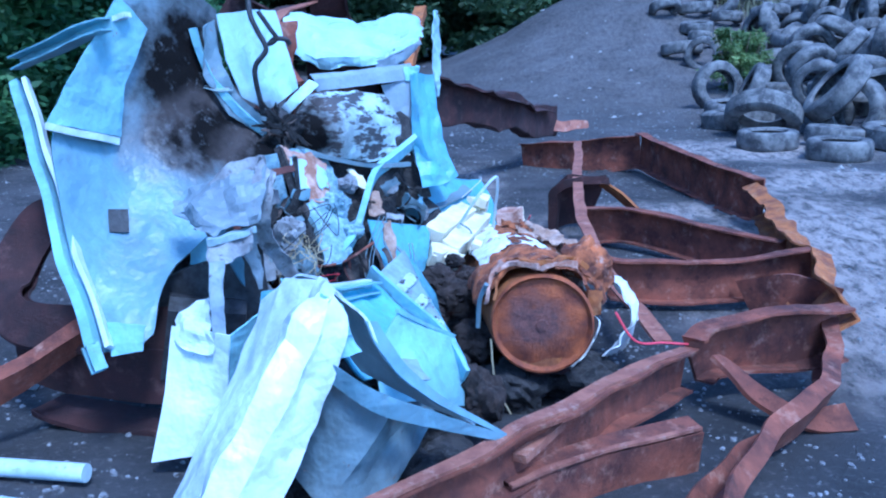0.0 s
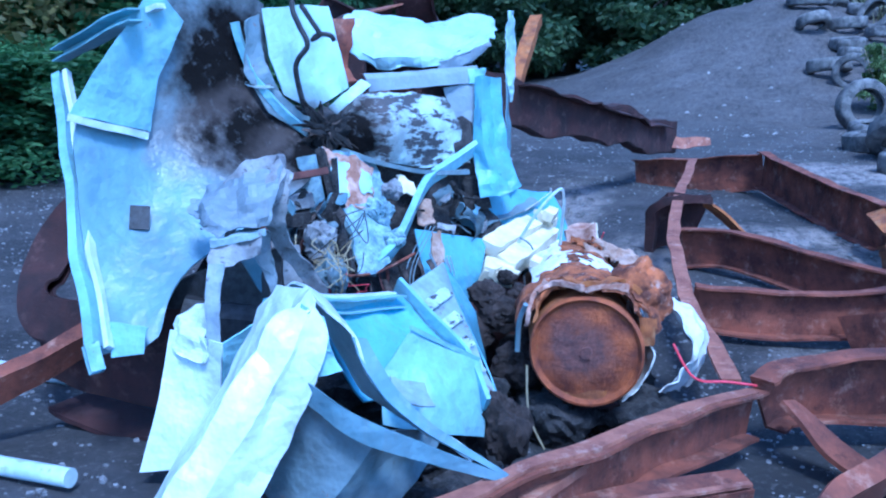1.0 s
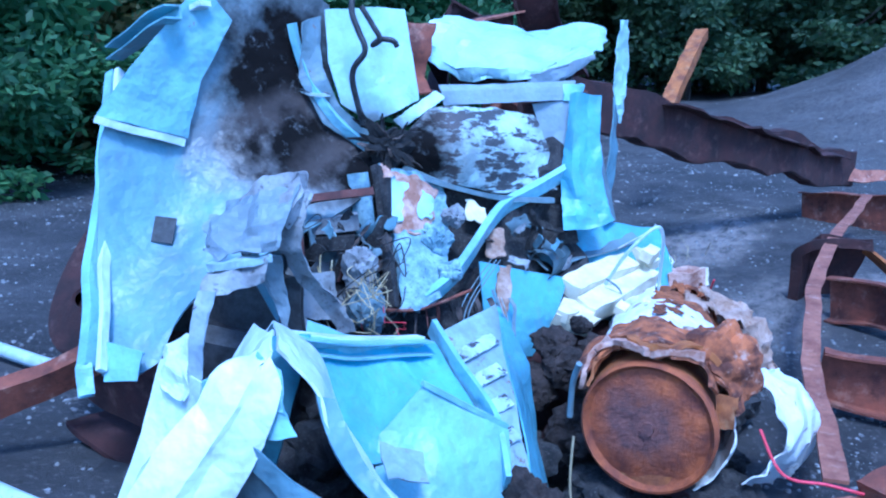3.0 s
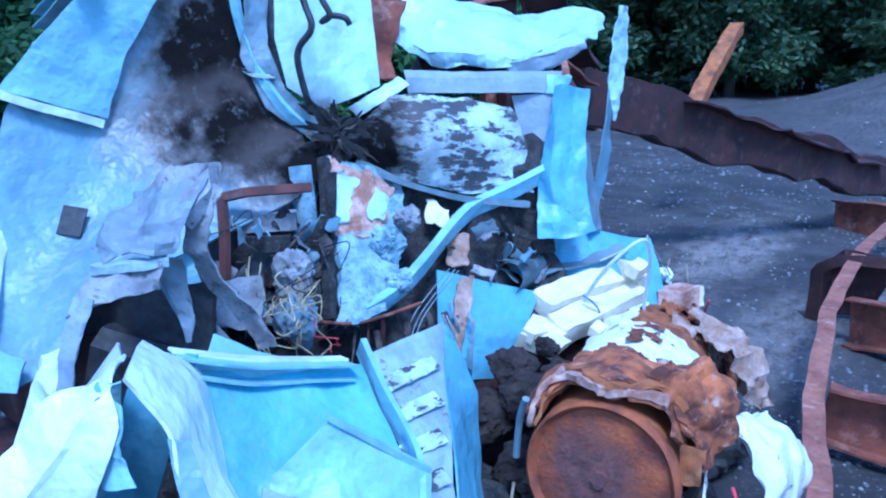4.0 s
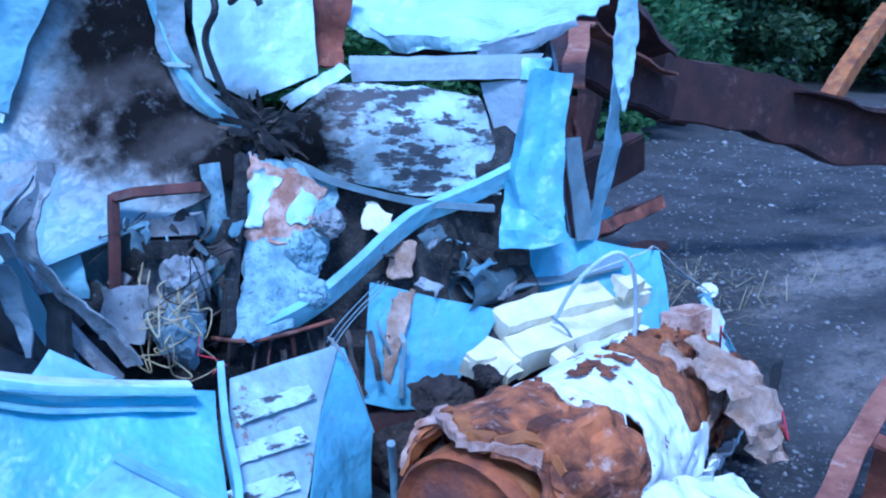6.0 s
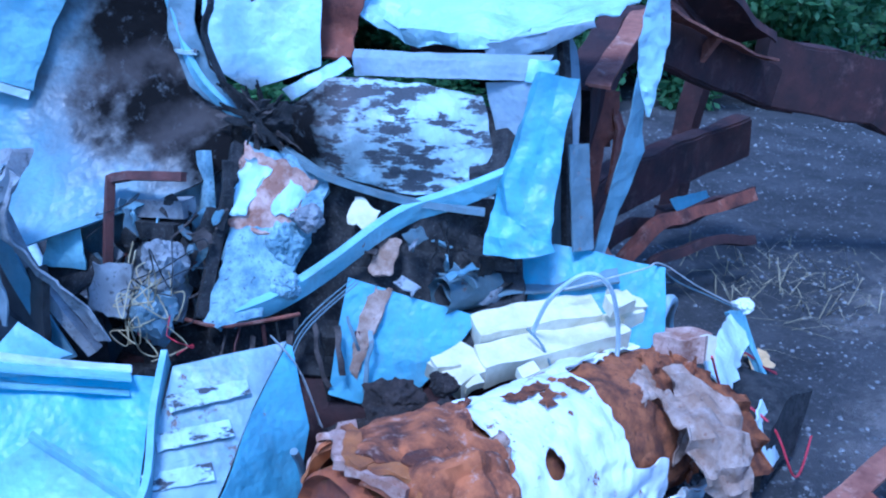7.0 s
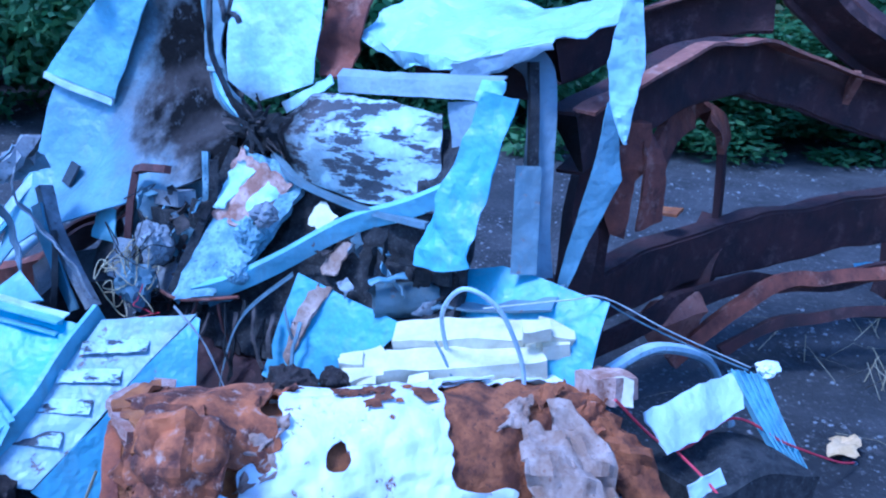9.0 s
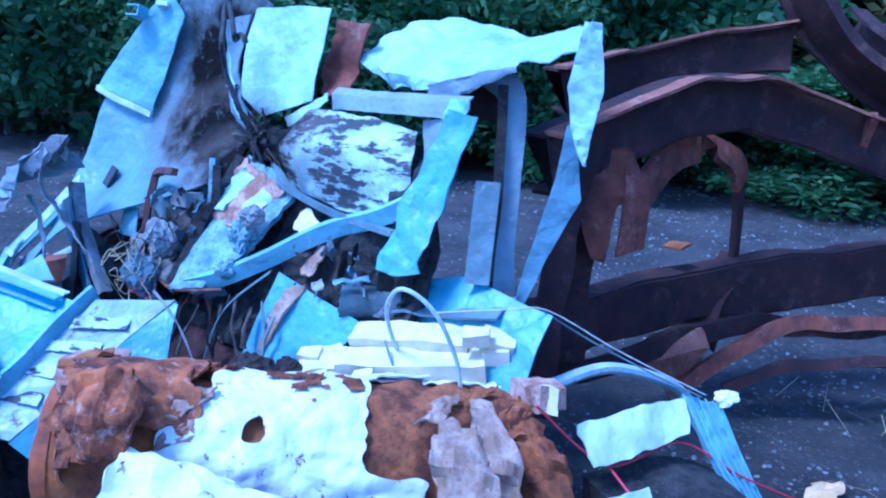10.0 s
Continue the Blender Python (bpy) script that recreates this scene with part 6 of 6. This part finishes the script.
part("bent_duct", drum(4.20, 4.40, 0.055, 0.06, k=20, rough=0.06, cx=-0.20, cz=0.655, thick=0.005, cap=False, n=5), M_GREY, cabin)
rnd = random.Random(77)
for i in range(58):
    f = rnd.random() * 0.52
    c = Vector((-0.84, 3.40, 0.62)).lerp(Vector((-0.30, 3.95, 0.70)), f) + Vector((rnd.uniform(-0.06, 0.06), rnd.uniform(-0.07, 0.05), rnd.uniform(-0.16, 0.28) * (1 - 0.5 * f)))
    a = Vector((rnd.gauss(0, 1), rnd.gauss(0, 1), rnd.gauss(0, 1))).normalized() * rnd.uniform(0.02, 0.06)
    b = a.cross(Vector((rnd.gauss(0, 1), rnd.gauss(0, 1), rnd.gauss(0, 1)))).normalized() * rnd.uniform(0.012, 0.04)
    part("scrap", sheet([[c - a - b, c - a + b], [c + a - b, c + a + b * 0.6]], 4, False, 0.005, 0.010, 0.05, 0.012, 80 + i), rnd.choice((M_GREY, M_RAG, M_BLUEFOAM, M_SOOT_SHADE, M_SOOT_SHADE, M_SOOT_SHADE, M_BROWNSOOT, M_INNER, M_BLADE)), cabin)

for i in range(18):
    c = Vector((-0.34, 4.08, 0.76)).lerp(Vector((-0.12, 4.36, 0.70)), rnd.random()) + Vector((rnd.uniform(-0.05, 0.05), rnd.uniform(-0.05, 0.05), rnd.uniform(-0.08, 0.10)))
    a = Vector((rnd.gauss(0, 1), rnd.gauss(0, 1), rnd.gauss(0, 0.7))).normalized() * rnd.uniform(0.03, 0.08)
    b = a.cross(Vector((rnd.gauss(0, 1), rnd.gauss(0, 1), rnd.gauss(0, 1)))).normalized() * rnd.uniform(0.012, 0.035)
    part("scrap", sheet([[c - a - b, c - a + b], [c + a - b, c + a + b * 0.6]], 4, False, 0.005, 0.012, 0.05, 0.012, 240 + i), rnd.choice((M_GREY, M_BLADE, M_CHAR, M_RAG, M_BROWNSOOT)), cabin)
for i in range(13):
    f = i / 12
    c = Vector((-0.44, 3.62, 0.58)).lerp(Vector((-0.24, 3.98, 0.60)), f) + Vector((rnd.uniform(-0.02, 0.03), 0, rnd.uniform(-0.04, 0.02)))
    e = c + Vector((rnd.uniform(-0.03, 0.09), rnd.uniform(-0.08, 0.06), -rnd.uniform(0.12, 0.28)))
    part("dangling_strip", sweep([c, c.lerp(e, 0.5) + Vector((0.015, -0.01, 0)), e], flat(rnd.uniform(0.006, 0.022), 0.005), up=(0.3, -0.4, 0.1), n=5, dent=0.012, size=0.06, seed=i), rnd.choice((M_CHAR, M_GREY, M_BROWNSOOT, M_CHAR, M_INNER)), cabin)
part("door_back", sheet([[(-0.98, 3.36, 0.93), (-0.72, 3.70, 0.96)], [(-0.96, 3.38, 0.62), (-0.70, 3.64, 0.62)], [(-0.92, 3.38, 0.28), (-0.66, 3.60, 0.28)]], 7, False, 0.008, 0.03, 0.12, 0.012, 262), M_GREY, cabin, "grimy grey sheet behind the wiring")
part("blue_tag", sheet([[(-0.90, 3.27, 0.80), (-0.84, 3.34, 0.80)], [(-0.90, 3.24, 0.68), (-0.80, 3.34, 0.68)]], 5, False, 0.005, 0.008, 0.06, 0.006, 263), M_PAINT, cabin)

loom = thing("wiring_loom", "tangle of yellow, red and black wires hanging in the wreck", "wires", (-0.5, 3.45, 0.5))
rnd = random.Random(91)


def scribble(c, spread, length, r, material, name, steps=5):
    p = Vector(c)
    pts = [p.copy()]
    for _ in range(steps):
        p = p + Vector((rnd.gauss(0, 1), rnd.gauss(0, 0.7), rnd.gauss(-0.15, 1))) * (length / steps)
        p = Vector(c) + (p - Vector(c)) * min(1, spread / max((p - Vector(c)).length, 1e-6))
        pts.append(p.copy())
    part(name, tube(pts, r, n=9, k=6), material, loom)


for i in range(9):
    scribble((-0.50 + rnd.uniform(-0.04, 0.04), 3.42, 0.65 + rnd.uniform(-0.06, 0.04)), 0.10, 0.5, 0.0020, M_YELLOW, "yellow_wire")
for i in range(2):
    scribble((-0.46, 3.45, 0.58), 0.08, 0.3, 0.0018, M_RED, "red_wire")
for i in range(6):
    scribble((-0.64 + rnd.uniform(-0.12, 0.2), 3.48, 0.74 + rnd.uniform(-0.15, 0.15)), 0.15, 0.6, 0.0020, M_WIRE, "black_wire")
for pts in ([(-0.72, 3.46, 0.80), (-0.70, 3.43, 0.72), (-0.66, 3.42, 0.70), (-0.66, 3.44, 0.77)], [(-0.72, 3.44, 0.74), (-0.68, 3.42, 0.66), (-0.66, 3.40, 0.58), (-0.62, 3.40, 0.50)]):
    part("yellow_wire", tube(pts, 0.0025), M_YELLOW, loom)
part("connector", sweep([(-0.65, 3.42, 0.66), (-0.64, 3.42, 0.61)], flat(0.03, 0.025), dent=0.002), M_STRIPE, loom)
for dx in (0.0, 0.02, 0.035):
    part("thin_wire", tube([(-0.30 + dx, 3.95, 0.72), (-0.34 + dx, 3.80, 0.58), (-0.33 + dx, 3.74, 0.45), (-0.30 + dx, 3.70, 0.25)], 0.002), M_GREY, loom)
for dx in (0.0, 0.012):
    part("thin_wire", tube([(-0.12 + dx, 3.60, 0.68), (-0.12 + dx, 3.66, 0.60), (-0.11 - dx, 3.70, 0.52), (-0.12 + dx, 3.75, 0.38)], 0.002), M_PALEWIRE, loom)
part("bent_rod", tube([(-0.50, 3.52, 0.60), (-0.40, 3.60, 0.60), (-0.30, 3.78, 0.64)], 0.006), M_RUST, loom)

hose = thing("rubber_hose", "black rubber hose hooked over the box panel", "hose", (-0.8, 3.72, 1.3))
part("hose", tube([(-0.76, 3.72, 1.66), (-0.745, 3.69, 1.59), (-0.72, 3.69, 1.53), (-0.69, 3.69, 1.46), (-0.735, 3.69, 1.40), (-0.745, 3.70, 1.34), (-0.74, 3.76, 1.20)], 0.011), M_WIRE, hose)
part("hook", tube([(-0.72, 3.71, 1.61), (-0.68, 3.73, 1.54), (-0.66, 3.74, 1.50), (-0.69, 3.74, 1.48), (-0.67, 3.76, 1.50), (-0.63, 3.78, 1.495), (-0.62, 3.79, 1.475)], 0.010), M_WIRE, hose)

# clutter at the boiler's far end
case = thing("broken_casing", "broken white plastic casing with a dark interior beside the boiler", "casing", (0.15, 5.2, 0))
part("lid", sheet([[(0.24, 4.95, 0.44), (0.14, 5.14, 0.47), (0.05, 5.33, 0.48)], [(0.32, 4.99, 0.34), (0.24, 5.14, 0.36), (0.14, 5.32, 0.38)]], 6, False, 0.008, 0.016, 0.1, 0.012, 70), M_CLEAN, case)
part("ribbed_side", sheet([[(0.05, 5.32, 0.48), (0.01, 5.46, 0.44)], [(0.12, 5.42, 0.30), (0.04, 5.54, 0.28)], [(0.17, 5.55, 0.12), (0.08, 5.63, 0.12)]], 7, False, 0.02, 0.010, 0.08, 0.006, 71), M_PAINT, case)
# black block added as the shade inside the casing
part("body", sweep([(0.30, 5.05, 0.14), (0.24, 5.25, 0.16), (0.20, 5.45, 0.12)], flat(0.26, 0.24), dent=0.03), M_SOOT_SHADE, case)
part("front_strip", sheet([[(0.40, 5.02, 0.30), (0.34, 5.16, 0.30)], [(0.46, 5.06, 0.12), (0.40, 5.22, 0.10)]], 6, False, 0.008, 0.012, 0.08, 0.01, 72), M_CLEAN, case)
part("grille", sheet([[(0.26, 5.30, 0.26), (0.18, 5.48, 0.24)], [(0.30, 5.34, 0.06), (0.22, 5.52, 0.05)]], 6, False, 0.01, 0.012, 0.08, 0.004, 73), M_BLUE, case)
for k in range(6):
    f = k / 5
    a, m, b = [Vector(p).lerp(Vector(q), f) + Vector((0.006, -0.002, 0.010)) for p, q in (((0.05, 5.32, 0.48), (0.01, 5.46, 0.44)), ((0.12, 5.42, 0.30), (0.04, 5.54, 0.28)), ((0.17, 5.55, 0.12), (0.08, 5.63, 0.12)))]
    part("casing_rib", tube([a, m, b], 0.003), M_PAINT, case)
part("bright_corner", lump(bmesh.new(), (0.0, 5.48, 0.46), 0.035, 51, 0.7), M_JACKET, case)
tubing = single("bent_tube", tube([(0.06, 4.90, 0.50), (-0.06, 5.10, 0.52), (-0.22, 5.35, 0.42), (-0.34, 5.50, 0.28), (-0.40, 5.62, 0.05)], 0.020), M_PIPE, "pale bent tube leaning beside the casing", "tube", (-0.3, 5.5, 0.0))
loop = thing("wire_loop", "ridged grey cable loop round the foam blocks", "cable", (0.1, 4.5, 0.5))
part("cable", tube([(0.00, 4.40, 0.56), (0.10, 4.36, 0.72), (0.19, 4.40, 0.82), (0.20, 4.50, 0.76), (0.18, 4.58, 0.60), (0.17, 4.60, 0.48)], 0.007), M_PIPE, loop)
part("cable", tube([(0.02, 4.36, 0.60), (0.07, 4.38, 0.56), (0.09, 4.42, 0.47)], 0.004), M_GREY, loop)
twine = thing("wire_strand", "thin pale wire strung from the rear panel to the casing", "wire", (0.1, 5.0, 0.5))
part("strand", tube([(0.02, 4.50, 0.70), (0.10, 4.74, 0.75), (0.08, 4.86, 0.745), (0.06, 5.10, 0.62), (0.03, 5.40, 0.48)], 0.0025), M_PALEWIRE, twine)
part("strand", tube([(0.08, 4.84, 0.745), (0.05, 5.00, 0.65), (0.07, 5.20, 0.56), (0.05, 5.38, 0.48)], 0.003), M_GREY, twine)
red = thing("red_cable", "thin red cable trailing over the casing to the ground", "cable", (0.1, 5.5, 0.0))
part("wire", tube([(0.36, 4.80, 0.55), (0.26, 5.05, 0.33), (0.14, 5.30, 0.36), (0.10, 5.52, 0.24), (0.0, 5.8, 0.10), (-0.1, 5.95, 0.03)], 0.004), M_RED, red)
part("wire", tube([(0.26, 5.05, 0.33), (0.40, 5.14, 0.24), (0.46, 5.24, 0.05), (0.3, 5.6, 0.02)], 0.004), M_RED, red)
redb = single("red_wire", tube([(0.72, 3.66, 0.38), (0.80, 3.62, 0.27), (0.92, 3.66, 0.25), (1.02, 3.66, 0.245)], 0.005), M_RED, "short red wire lying over the front rail", "wire", (0.92, 3.66, 0.24))
leaf = single("dry_leaf", sheet([[(-0.14, 5.88, 0.03), (-0.26, 5.94, 0.05)], [(-0.12, 5.98, 0.05), (-0.26, 6.08, 0.03)]], 6, False, 0.003, 0.02, 0.08, 0.02, 74), M_DRYLEAF, "dry orange leaf lying on the ground", "leaf", (-0.2, 5.97, 0.02))
pipe_bit = single("grey_tube", tube([(0.20, 3.50, 0.54), (0.17, 3.54, 0.46), (0.16, 3.56, 0.34)], 0.010), M_GREY, "short grey tube between tray and boiler", "tube", (0.17, 3.54, 0.34))
twig = single("thin_wire", tube([(0.22, 3.42, 0.34), (0.24, 3.36, 0.18), (0.30, 3.34, 0.06)], 0.004), M_STRAW, "thin bent wire below the boiler", "wire", (0.3, 3.34, 0.05))

# dry grass over the ground behind the frame
rnd = random.Random(14)
v, f = [], []
for _ in range(130):
    x, y = rnd.gauss(-0.75, 0.32), rnd.gauss(7.0, 0.45)
    z = height(x, y)
    a = rnd.uniform(0, 6.28)
    l = rnd.uniform(0.12, 0.4)
    e = rnd.uniform(0.0, 0.14)
    d, w = Vector((math.cos(a), math.sin(a), 0)), Vector((-math.sin(a), math.cos(a), 0)) * 0.0025
    p = Vector((x, y, z + 0.004))
    b = len(v)
    v += [p - w, p + w, p + d * l * 0.5 + w + Vector((0, 0, e)), p + d * l * 0.5 - w + Vector((0, 0, e)), p + d * l + Vector((0, 0, e * 0.6))]
    f += [(b, b + 1, b + 2, b + 3), (b + 3, b + 2, b + 4)]
me = bpy.data.meshes.new("dry_grass")
me.from_pydata(v, [], f)
me.materials.append(M_STRAW)
tagged(new("dry_grass", me), "dry grass stalks scattered behind the rusted frame", "dry grass", kind="stuff")
